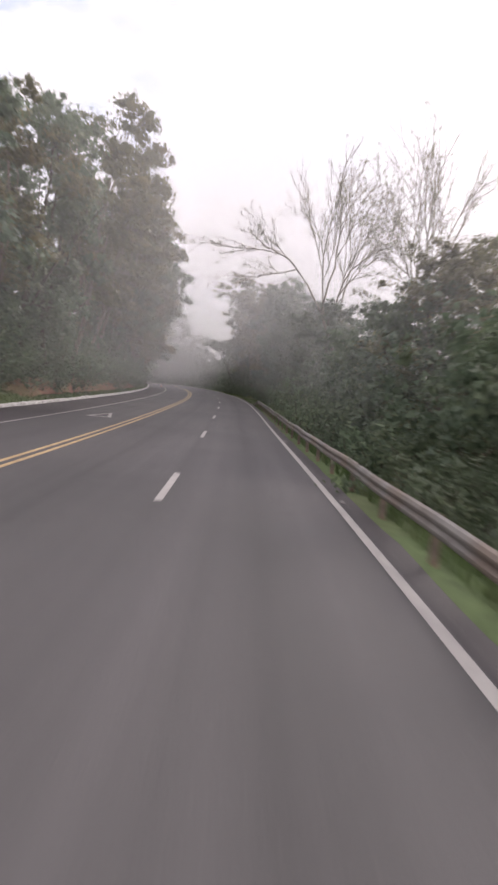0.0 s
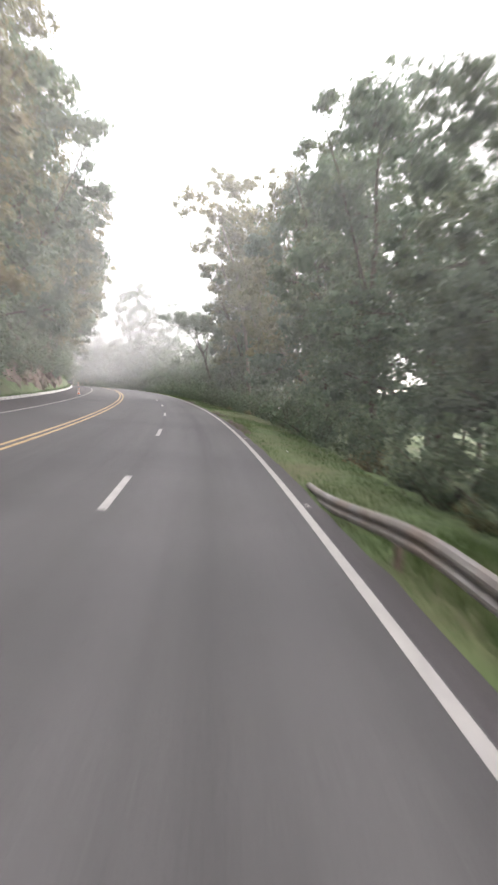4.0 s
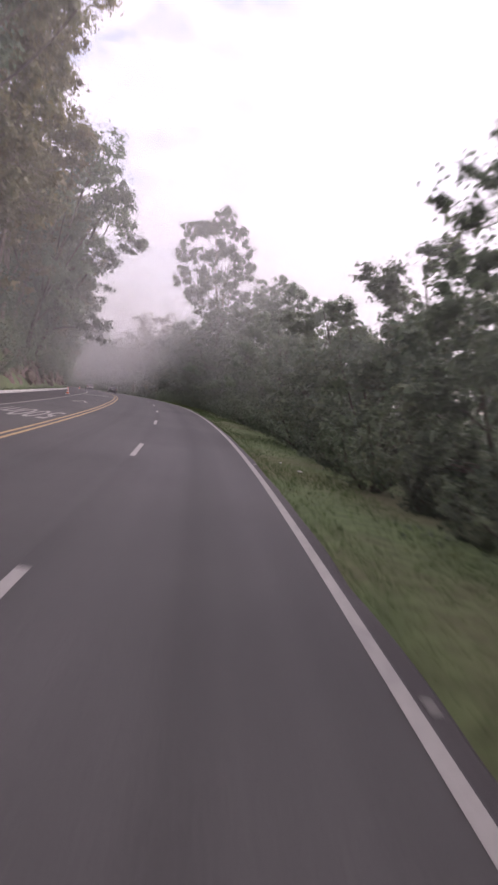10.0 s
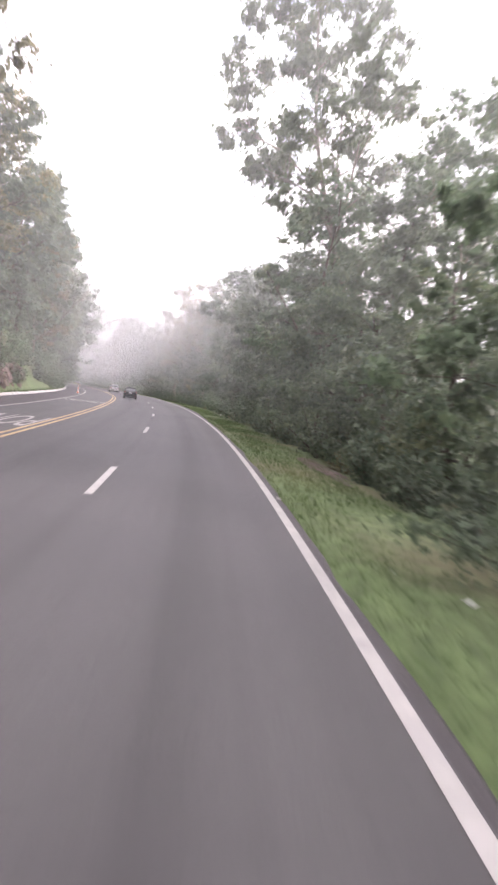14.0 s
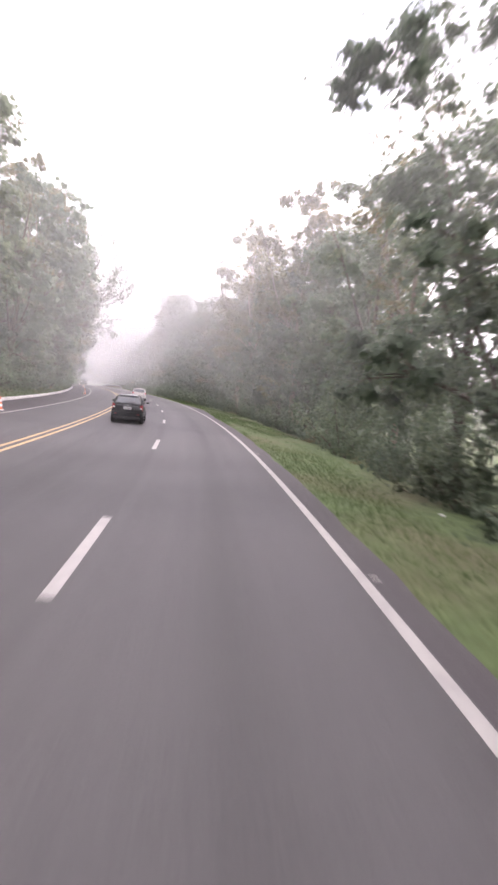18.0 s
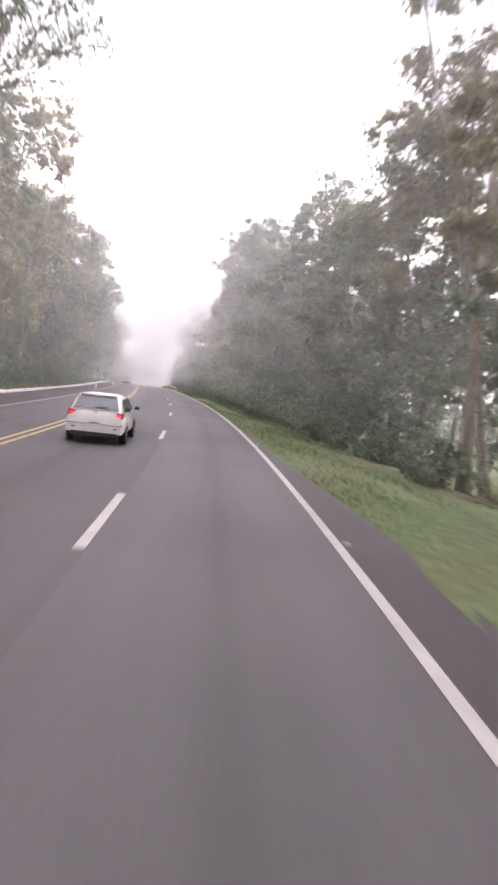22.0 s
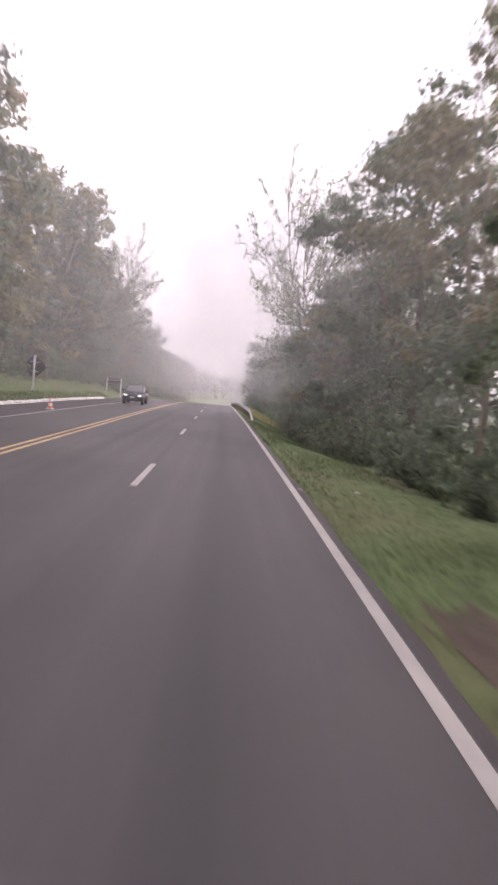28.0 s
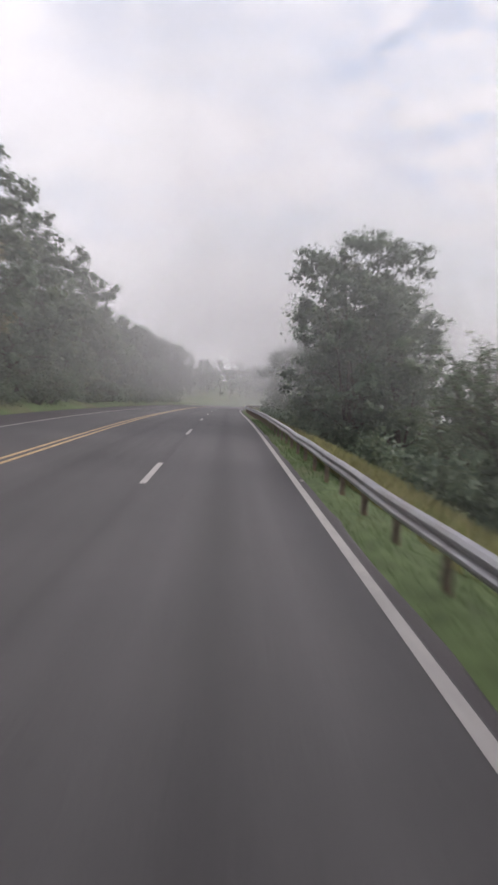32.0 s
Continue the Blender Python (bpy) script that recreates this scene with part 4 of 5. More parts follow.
POST_STEEL = material("weathered_post", (0.16, 0.12, 0.095), (0.28, 0.22, 0.18), scale=6, rough=0.8, bump=0.3, patch=(0.22, 0.13, 0.08), patch_scale=3, patch_amount=0.6)
WHITE_POST = material("white_painted_post", (0.55, 0.54, 0.53), (0.72, 0.71, 0.70), scale=5, rough=0.7, bump=0.1, patch=(0.4, 0.38, 0.34), patch_scale=2, patch_amount=0.4)
SIGN_BACK = material("dark_sign_back", (0.018, 0.018, 0.022), (0.035, 0.034, 0.04), scale=4, rough=0.6, bump=0.05)
CONE_RED = material("orange_cone_plastic", (0.62, 0.13, 0.05), (0.75, 0.20, 0.09), scale=6, rough=0.55, bump=0.05, patch=(0.45, 0.14, 0.09), patch_scale=4, patch_amount=0.4)
CONE_WHITE = material("white_reflective_band", (0.70, 0.68, 0.66), (0.82, 0.80, 0.78), scale=8, rough=0.45, bump=0.03)


def box(v, f, x0, x1, y0, y1, z0, z1, bevel=0.0):
    """A box with slightly chamfered upright edges, added to v and f."""
    b = len(v)
    c = bevel
    ring = [(x0 + c, y0), (x1 - c, y0), (x1, y0 + c), (x1, y1 - c), (x1 - c, y1), (x0 + c, y1), (x0, y1 - c), (x0, y0 + c)] if c else [(x0, y0), (x1, y0), (x1, y1), (x0, y1)]
    k = len(ring)
    v += [(x, y, z0) for x, y in ring] + [(x, y, z1) for x, y in ring]
    f += [(b + i, b + (i + 1) % k, b + k + (i + 1) % k, b + k + i) for i in range(k)]
    f += [tuple(b + i for i in range(k - 1, -1, -1)), tuple(b + k + i for i in range(k))]


def kerb():
    root = tagged(new("kerb"), "rough whitewashed concrete kerb along the shoulder", "kerb", kind="structure")
    kinds = []
    rng = np.random.default_rng(3)
    for k in range(4):
        v, f = [], []
        prof = [(-0.13, -0.1), (-0.13, 0.15), (-0.09, 0.19), (0.07, 0.18), (0.12, 0.12), (0.13, -0.1)]
        for y in (-0.98, -0.5, 0.0, 0.5, 0.98):
            for x, z in prof:
                v.append((x + rng.normal(0, 0.012), y, z + (rng.normal(0, 0.018) if z > 0 else 0)))
        for i in range(4):
            for j in range(5):
                a = i * 6 + j
                f.append((a, a + 6, a + 7, a + 1))
        f += [(0, 1, 2, 3, 4, 5), (29, 28, 27, 26, 25, 24)]
        kinds.append(mesh_of("kerb_stone", v, f, KERB_PAINT))
    for i, s in enumerate(np.arange(-18, 476, 2.0)):
        m = Matrix.Translation(road_at(s, -11.03 + rng.normal(0, 0.02), rng.normal(0, 0.008))) @ Matrix.Rotation(radians(heading(s) + rng.normal(0, 0.4)), 4, "Z")
        part("kerb_stone", kinds[i % 4], root, m=m)


kerb()


# ---------------------------------------------------------------- guard rails
def guard_rail(s0, s1, gap, n, label, steel, down0=False, down1=False):
    root = tagged(new("guard_rail"), label, "guard rail", "roadside guard rails")
    prof = [(-0.0, 0.155), (-0.05, 0.135), (-0.085, 0.09), (-0.085, 0.055), (-0.03, 0.015), (-0.03, -0.015), (-0.085, -0.055), (-0.085, -0.09), (-0.05, -0.135), (-0.0, -0.155)]
    prof = prof + [(x + 0.006, z * 0.985) for x, z in reversed(prof)]

    def lift(s):
        z = 0.60
        if down1 and s > s1 - 9:
            z -= 0.62 * float(smooth01(s, s1 - 9, s1))
        if down0 and s < s0 + 9:
            z -= 0.62 * (1 - float(smooth01(s, s0, s0 + 9)))
        return z + 0.012 * math.sin(s * 0.9)

    s = s0
    while s < s1 - 0.5:
        e = min(s + 4.0, s1)
        v, f, k = [], [], len(prof)
        ss = np.linspace(s, e + 0.12, 6)
        for i, q in enumerate(ss):
            for x, z in prof:
                v.append(road_at(q, n + x + (0.004 if i < 5 else 0.008) + 0.015 * math.sin(q * 0.5), lift(q) + z))
        for i in range(5):
            for j in range(k):
                a, b = i * k + j, i * k + (j + 1) % k
                f.append((a, b, b + k, a + k))
        part("rail_panel", mesh_of("rail_panel", v, f, steel), root)
        s = e
    v, f = [], []
    for x0, x1, y0, y1 in ((-0.05, 0.05, -0.06, -0.052), (-0.05, -0.042, -0.052, 0.06), (0.042, 0.05, -0.052, 0.06)):
        box(v, f, x0, x1, y0, y1, -0.9, 0.70)
    post = mesh_of("post", v, f, POST_STEEL)
    v, f = [], []
    box(v, f, -0.06, 0.02, -0.05, 0.05, 0.46, 0.70, 0.008)
    block = mesh_of("spacer", v, f, POST_STEEL)
    v, f = [], []
    box(v, f, -0.012, 0.0, -0.04, 0.04, 0.49, 0.55)
    tab = mesh_of("reflector", v, f, CONE_WHITE)
    q = s0 + 1.0
    while q < s1:
        if lift(q) > 0.42:
            m = Matrix.Translation(road_at(q, n + 0.11, lift(q) - 0.6)) @ Matrix.Rotation(radians(heading(q)), 4, "Z")
            p = part("post", post, root, m=m)
            part("spacer", block, p, m=Matrix.Translation((-0.07, 0, 0)))
            part("reflector", tab, p, m=Matrix.Translation((-0.052, 0, -0.08)))
        q += gap


guard_rail(-30, 66, 3.4, 4.05, "dull weathered guard rail on brown posts beside the verge", OLD_STEEL, down1=True)
guard_rail(451.0, 640, 2.35, 4.2, "bright galvanised guard rail with a ramped end beside the verge", GALVANISED, down0=True)


# ---------------------------------------------------------------- traffic cones and signs
def lathe(prof, mat, name, seg=20, axis="Z"):
    v, f, k = [], [], len(prof)
    for i in range(seg):
        a = 2 * math.pi * i / seg
        for r, h in prof:
            p = (r * math.cos(a), r * math.sin(a), h)
            v.append(p if axis == "Z" else (h, r * math.cos(a), r * math.sin(a)))
    for i in range(seg):
        for j in range(k - 1):
            a, b = i * k + j, ((i + 1) % seg) * k + j
            f.append((a, b, b + 1, a + 1))
    return mesh_of(name, v, f, mat, smooth=True)


def make_cone():
    root = new("traffic_cone")
    v, f = [], []
    box(v, f, -0.19, 0.19, -0.19, 0.19, 0.0, 0.045, 0.04)
    part("base", mesh_of("base", v, f, CONE_WHITE), root, "square white base plate")
    part("body", lathe([(0.0, 0.72), (0.028, 0.72), (0.035, 0.70), (0.135, 0.06), (0.15, 0.045)], CONE_RED, "body"), root)
    for a, b in ((0.20, 0.33), (0.44, 0.57)):
        r = lambda h: 0.035 + (0.70 - h) / 0.64 * 0.10 + 0.004
        part("band", lathe([(r(a), a), (r(b), b)], CONE_WHITE, "band"), root, "white reflective band")
    return tagged(root, "orange traffic cone with white bands on the shoulder", "traffic cone", "traffic cones along the shoulder")


cone = make_cone()
for i, (s, n) in enumerate(((127, -8.45), (209, -8.55), (284, -8.45), (337, -8.3), (396, -8.6), (440.5, -8.3))):
    m = Matrix.Translation(road_at(s, n, 0.005)) @ Matrix.Rotation(radians(heading(s) + 17 * i), 4, "Z")
    if i:
        copy_thing(cone, m)
    else:
        cone.matrix_basis = m


def bar(name, x, r, z0, z1, mat):
    return lathe([(0, z0), (r, z0), (r, z1 - 0.01), (r * 0.7, z1), (0, z1)], mat, name, seg=12)


def diamond_sign(s, n):
    root = tagged(new("road_sign"), "diamond warning sign seen from its dark back on a white post", "road sign")
    root.matrix_basis = Matrix.Translation(road_at(s, n, float(ground_z(s, n)))) @ Matrix.Rotation(radians(heading(s)), 4, "Z")
    part("post", bar("post", 0, 0.085, -0.8, 2.85, WHITE_POST), root, "white painted post")
    v, f = [], []
    r = 0.85
    ring = []
    for i in range(4):
        a = math.pi / 2 * i
        for d in (-0.1, 0.1):
            ring.append((math.cos(a + d) * r, math.sin(a + d) * r))
    for y in (0.07, 0.09):
        v += [(x, y, 2.0 + z) for x, z in ring]
    f += [tuple(range(7, -1, -1)), tuple(range(8, 16))] + [(i, (i + 1) % 8, 8 + (i + 1) % 8, 8 + i) for i in range(8)]
    part("panel", mesh_of("panel", v, f, SIGN_BACK), root)
    for z in (1.65, 2.35):
        v, f = [], []
        box(v, f, -0.35, 0.35, 0.055, 0.07, z - 0.03, z + 0.03)
        part("brace", mesh_of("brace", v, f, GALVANISED), root)


def board_sign(s, n0, n1):
    mid = (n0 + n1) / 2
    root = tagged(new("road_sign"), "dark-backed rectangular road sign on two white posts", "road sign")
    root.matrix_basis = Matrix.Translation(road_at(s, mid, float(ground_z(s, mid)))) @ Matrix.Rotation(radians(heading(s)), 4, "Z")
    half = abs(n1 - n0) / 2
    for x in (-half, half):
        part("post", bar("post", 0, 0.08, -0.8, 1.95, WHITE_POST), root, "white painted post", m=Matrix.Translation((x, 0, 0)))
    v, f = [], []
    box(v, f, -half - 0.1, half + 0.1, 0.065, 0.09, 1.02, 1.9)
    part("panel", mesh_of("panel", v, f, SIGN_BACK), root)
    for z in (1.2, 1.7):
        v, f = [], []
        box(v, f, -half, half, 0.03, 0.065, z - 0.03, z + 0.03)
        part("brace", mesh_of("brace", v, f, GALVANISED), root)


diamond_sign(452.5, -12.6)
board_sign(488.7, -13.0, -11.2)


# ---------------------------------------------------------------- rock cut and red earth on the left
def rock_mesh(seed):
    rng = np.random.default_rng(seed)
    bm = bmesh.new()
    bmesh.ops.create_icosphere(bm, subdivisions=2, radius=1.0)
    off = Vector(rng.uniform(0, 50, 3))
    for v in bm.verts:
        d = 0.75 + 0.5 * noise.noise(v.co * 1.1 + off) + 0.2 * noise.noise(v.co * 3 + off)
        v.co = Vector((round(v.co.x * d * 5) / 5 * 0.5 + v.co.x * d * 0.5, v.co.y * d, round(v.co.z * d * 4) / 4 * 0.5 + v.co.z * d * 0.5))
    me = bpy.data.meshes.new("rock")
    bm.to_mesh(me)
    bm.free()
    me.materials.append(ROCK)
    return me


def outcrop(s0, s1, count, seed, label, z1=4.5, big=0.75):
    rng = np.random.default_rng(seed)
    root = tagged(new("rock_outcrop"), label, "rock face", kind="structure")
    kinds = [rock_mesh(seed + i) for i in range(6)]
    for i in range(count):
        s, z = rng.uniform(s0, s1), rng.uniform(0, z1) ** 1.0
        r = big * rng.uniform(0.45, 1.25)
        n = -11.95 - z / 2.9 - 0.1 + rng.normal(0, 0.12)
        m = Matrix.Translation(road_at(s, n, 0.35 + z)) @ Euler(rng.uniform(0, 6.28, 3)).to_matrix().to_4x4() @ Matrix.Diagonal((r, r * rng.uniform(0.8, 1.5), r * rng.uniform(0.6, 1), 1))
        part("rock", kinds[i % 6], root, m=m)


def rock_face(s0, s1, top, label):
    """The cut itself: a steep stepped sheet of broken rock with a worn upper edge."""
    ss = np.linspace(s0, s1, int((s1 - s0) / 0.45))
    v, k = [], 18
    for s in ss:
        e = float(smooth01(s, s0, s0 + 8) * (1 - smooth01(s, s1 - 8, s1)))
        hgt = top * (0.7 + 0.4 * noise.noise(Vector((s * 0.11, 3.0, 1.0))))
        for j in range(k):
            u = j / (k - 1)
            z = 0.25 + u * hgt
            blk = noise.cell(Vector((s * 0.55 + z * 0.2, z * 0.9, 5.0))) * 0.55 + noise.noise(Vector((s * 0.9, z * 1.4, 8.0))) * 0.35 + noise.noise(Vector((s * 2.6, z * 3.1, 2.0))) * 0.14
            n = -11.75 - z / 2.9 + 0.3 * blk + 0.15
            v.append(road_at(s, n - 0.9 * (1 - e) - (0.8 if j == k - 1 else 0), z))
    f = [(i * k + j, (i + 1) * k + j, (i + 1) * k + j + 1, i * k + j + 1) for i in range(len(ss) - 1) for j in range(k - 1)]
    tagged(new("rock_face", mesh_of("rock_face", v, f, ROCK)), label, "rock face", kind="structure")


rock_face(100, 158, 4.2, "steep broken red-brown rock face beside the kerb")
rock_face(188, 268, 3.4, "steep broken rock face with moss and red earth")
outcrop(112, 152, 110, 40, "rough red-brown rock cut with moss and hanging plants")
outcrop(196, 262, 150, 50, "red-brown rock cut with grass at its foot")


def earth_bank(s0, s1, label):
    ss = np.linspace(s0, s1, int((s1 - s0) / 0.8))
    nn = np.linspace(-11.75, -13.4, 9)
    v, f = [], []
    for s in ss:
        e = float(smooth01(s, s0, s0 + 6) * (1 - smooth01(s, s1 - 6, s1)))
        for n in nn:
            bump = 0.5 * noise.noise(Vector((s * 0.6, n * 1.2, 7))) + 0.2 * noise.noise(Vector((s * 1.7, n * 2.5, 2)))
            v.append(road_at(s, n, float(ground_z(s, n)) + (0.12 + 0.35 * bump + 0.9 * math.sin(math.pi * (n + 11.75) / -1.65)) * e - 0.25 * (1 - e)))
    k = len(nn)
    f = [(i * k + j, (i + 1) * k + j, (i + 1) * k + j + 1, i * k + j + 1) for i in range(len(ss) - 1) for j in range(k - 1)]
    tagged(new("earth_bank", mesh_of("earth_bank", v, f, RED_EARTH, smooth=True)), label, "bank", kind="structure")


earth_bank(26, 92, "bare red earth bank with patches of grass")


# ---------------------------------------------------------------- grass of the verge, studs and litter
GRASS = leaf_material("verge_grass", (0.072, 0.110, 0.042), (0.142, 0.196, 0.080), patch=(0.18, 0.175, 0.09), amount=0.6)
DRY_GRASS = leaf_material("dry_tall_grass", (0.17, 0.16, 0.07), (0.32, 0.30, 0.14), patch=(0.13, 0.17, 0.06), amount=0.6)


def blades(rng, s, n, z, size, mat, name, label, spread=0.35):
    """Grass blades, three-cornered and bent outwards, at the given places."""
    k = len(s)
    p = road_at(s, n, z)
    a = rng.uniform(0, 2 * math.pi, k)
    side = np.stack([np.cos(a), np.sin(a), np.zeros(k)], -1)
    out_ = np.stack([-np.sin(a), np.cos(a), np.zeros(k)], -1)
    h = size * rng.uniform(0.5, 1.3, k)[:, None]
    up = np.array([0, 0, 1.0])
    v = np.stack([p - side * h * 0.10, p + side * h * 0.10, p + up * h + out_ * h * spread * rng.uniform(0.3, 1.6, k)[:, None]], 1).reshape(-1, 3)
    f = (np.arange(k)[:, None] * 3 + np.array([[0, 1, 2]])).tolist()
    tagged(new(name, mesh_of(name, v, f, mat)), label, "grass", kind="stuff")


def verge_grass():
    rng = np.random.default_rng(31)
    k = 230000
    s = rng.uniform(50, 520, k)
    e = np.interp(s, *zip(*PAVED))
    w = np.interp(s, *zip(*VERGE)) + 0.6
    n = e + 0.02 + (w - e) * rng.random(k) ** 1.15
    bald = np.array([noise.noise(Vector((a * 0.12, b * 0.5, 4.0))) for a, b in zip(s, n)])
    keep = rng.random(k) < np.clip(0.95 - 2.0 * bald, 0.15, 1)
    s, n = s[keep], n[keep]
    blades(rng, s, n, ground_z(s, n) - 0.02, 0.10, GRASS, "verge_grass", "short green grass with bald patches on the verge")
    k = 40000
    s = rng.uniform(-10, 480, k)
    n = -11.2 - 1.5 * rng.random(k) ** 1.2
    blades(rng, s, n, ground_z(s, n), 0.22, GRASS, "bank_grass", "tufty green grass at the foot of the bank")
    k = 30000
    s = np.concatenate([rng.uniform(476, 600, k // 4), rng.normal(489, 6, k - k // 4)])
    n = 4.9 + 3.0 * rng.random(k)
    blades(rng, s, n, ground_z(s, n) - 0.02, 0.55, DRY_GRASS, "tall_grass", "tall yellowish grass behind the guard rail", 0.5)
    k = 14000
    s = rng.uniform(-20, 62, k)
    n = 4.3 + 1.8 * rng.random(k)
    blades(rng, s, n, ground_z(s, n) - 0.02, 0.26, GRASS, "rail_grass", "green grass under the guard rail")


verge_grass()


def studs():
    v, f = [], []
    box(v, f, -0.05, 0.05, -0.05, 0.05, 0.0, 0.012, 0.012)
    b = len(v)
    v += [(-0.04, -0.04, 0.012), (0.04, -0.04, 0.012), (0.04, 0.04, 0.012), (-0.04, 0.04, 0.012), (-0.035, -0.012, 0.022), (0.035, -0.012, 0.022), (0.035, 0.012, 0.022), (-0.035, 0.012, 0.022)]
    f += [(b + 4, b + 5, b + 6, b + 7)] + [(b + i, b + (i + 1) % 4, b + 4 + (i + 1) % 4, b + 4 + i) for i in range(4)]
    me = mesh_of("road_stud", v, f, WHITE_PAINT)
    for n, s0, k0, k1 in ((3.63, 0.0, -2, 40), (0.0, 8.0, 27, 28)):
        for k in range(k0, k1):
            s = 16.0 * k + s0 - 0.35
            ob = tagged(new("road_stud", me), "small white reflective road stud on the asphalt", "road stud", "road studs", "structure")
            ob.matrix_basis = Matrix.Translation(road_at(s, n, 0.005)) @ Matrix.Rotation(radians(heading(s)), 4, "Z")


studs()
LITTER = material("pale_plastic_litter", (0.55, 0.55, 0.54), (0.75, 0.75, 0.74), scale=8, rough=0.5, bump=0.3)


def litter():
    rng = np.random.default_rng(8)
    for s, n in ((306, 6.0), (378.5, 6.4), (161, 4.6), (159.1, 4.95), (201.3, 5.1), (75, 4.75), (257.7, 6.4), (416, 5.05), (262.5, 7.0)):
        bm = bmesh.new()
        bmesh.ops.create_icosphere(bm, subdivisions=2, radius=0.075)
        off = Vector(rng.uniform(0, 40, 3))
        for v in bm.verts:
            v.co *= 0.75 + 0.9 * noise.noise(v.co * 9 + off)
            v.co = Vector((v.co.x * 1.5, v.co.y, v.co.z * 0.35))
        me = bpy.data.meshes.new("litter")
        bm.to_mesh(me)
        bm.free()
        me.materials.append(LITTER)
        ob = tagged(new("litter", me), "crumpled pale plastic litter lying in the grass", "litter", "litter on the verge")
        ob.matrix_basis = Matrix.Translation(road_at(s, n, float(ground_z(s, n)) + 0.045)) @ Matrix.Rotation(rng.uniform(0, 6), 4, "Z")


litter()

# ---------------------------------------------------------------- cars
CAR_BLACK = material("black_car_paint", (0.010, 0.011, 0.013), (0.016, 0.017, 0.02), scale=2, rough=0.22, bump=0.0, patch=(0.03, 0.028, 0.026), patch_scale=1.5, patch_amount=0.4)
CAR_WHITE = material("white_car_paint", (0.62, 0.60, 0.57), (0.72, 0.70, 0.67), scale=2, rough=0.25, bump=0.0, patch=(0.50, 0.47, 0.43), patch_scale=1.5, patch_amount=0.4)
CAR_DARK = material("dark_blue_car_paint", (0.016, 0.019, 0.025), (0.026, 0.03, 0.038), scale=2, rough=0.22, bump=0.0)
CAR_GLASS = material("tinted_car_glass", (0.035, 0.042, 0.05), (0.05, 0.06, 0.07), scale=2, rough=0.05, bump=0.0, spec=1.0)
TYRE = material("tyre_rubber", (0.016, 0.016, 0.016), (0.030, 0.029, 0.028), scale=14, rough=0.85, bump=0.2)
RIM = material("wheel_rim_alloy", (0.35, 0.35, 0.36), (0.5, 0.5, 0.51), scale=8, rough=0.4, bump=0.05, metal=0.7)
TRIM = material("black_plastic_trim", (0.014, 0.014, 0.015), (0.024, 0.024, 0.025), scale=10, rough=0.6, bump=0.1)
LAMP_RED = material("red_tail_lamp", (0.20, 0.014, 0.016), (0.30, 0.022, 0.024), scale=9, rough=0.15, bump=0.0)
LAMP_CLEAR = material("clear_lamp_glass", (0.62, 0.60, 0.58), (0.75, 0.74, 0.72), scale=9, rough=0.15, bump=0.0)
PLATE = material("number_plate", (0.48, 0.47, 0.47), (0.60, 0.59, 0.58), scale=9, rough=0.5, bump=0.0)
BAR_GREY = material("plate_bar", (0.10, 0.10, 0.10), (0.14, 0.14, 0.14), scale=9, rough=0.6, bump=0.0)
CHROME = material("chrome_trim", (0.6, 0.6, 0.6), (0.7, 0.7, 0.7), scale=5, rough=0.15, bump=0.0, metal=1.0)


def glow(name, colour, strength):
    m = bpy.data.materials.new(name)
    m.use_nodes = True
    b = m.node_tree.nodes["Principled BSDF"]
    b.inputs["Base Color"].default_value = (0.3 * colour[0], 0.3 * colour[1], 0.3 * colour[2], 1)
    b.inputs["Emission Color"].default_value, b.inputs["Emission Strength"].default_value = (*colour, 1), strength
    return m


HEADLIGHT = glow("lit_headlight", (1.0, 0.96, 0.90), 2.0)
TAIL_ON = glow("lit_tail_lamp", (1.0, 0.06, 0.09), 0.35)


def hull(name, stations, mat, sides=20, power=4.0):
    """A shell through rounded cross-sections: stations of (y, half width, low, high, half width at the top)."""
    v, f = [], []
    for y, hw, z0, z1, ht in stations:
        zc, hz = (z0 + z1) / 2, (z1 - z0) / 2
        for i in range(sides):
            a = 2 * math.pi * (i + 0.5) / sides
            c, s = math.cos(a), math.sin(a)
            r = (abs(c) ** power + abs(s) ** power) ** (-1 / power)
            z = zc + hz * s * r
            w = hw + (ht - hw) * max(0.0, (z - z0) / max(z1 - z0, 1e-3)) ** 1.2
            v.append((w * c * r, y, z))
    for i in range(len(stations) - 1):
        for j in range(sides):
            a, b = i * sides + j, i * sides + (j + 1) % sides
            f.append((a, b, b + sides, a + sides))
    f += [tuple(range(sides - 1, -1, -1)), tuple(range((len(stations) - 1) * sides, len(stations) * sides))]
    return mesh_of(name, v, f, mat, smooth=True)


def pane(name, corners, mat, thick=0.012):
    """A thin slab between corners given in order; it stands out along its own normal."""
    c = [Vector(p) for p in corners]
    n = (c[1] - c[0]).cross(c[2] - c[0]).normalized() * thick
    k = len(c)
    v = [p - n for p in c] + [p + n for p in c]
    f = [tuple(range(k - 1, -1, -1)), tuple(range(k, 2 * k))] + [(i, (i + 1) % k, k + (i + 1) % k, k + i) for i in range(k)]
    return mesh_of(name, v, f, mat)


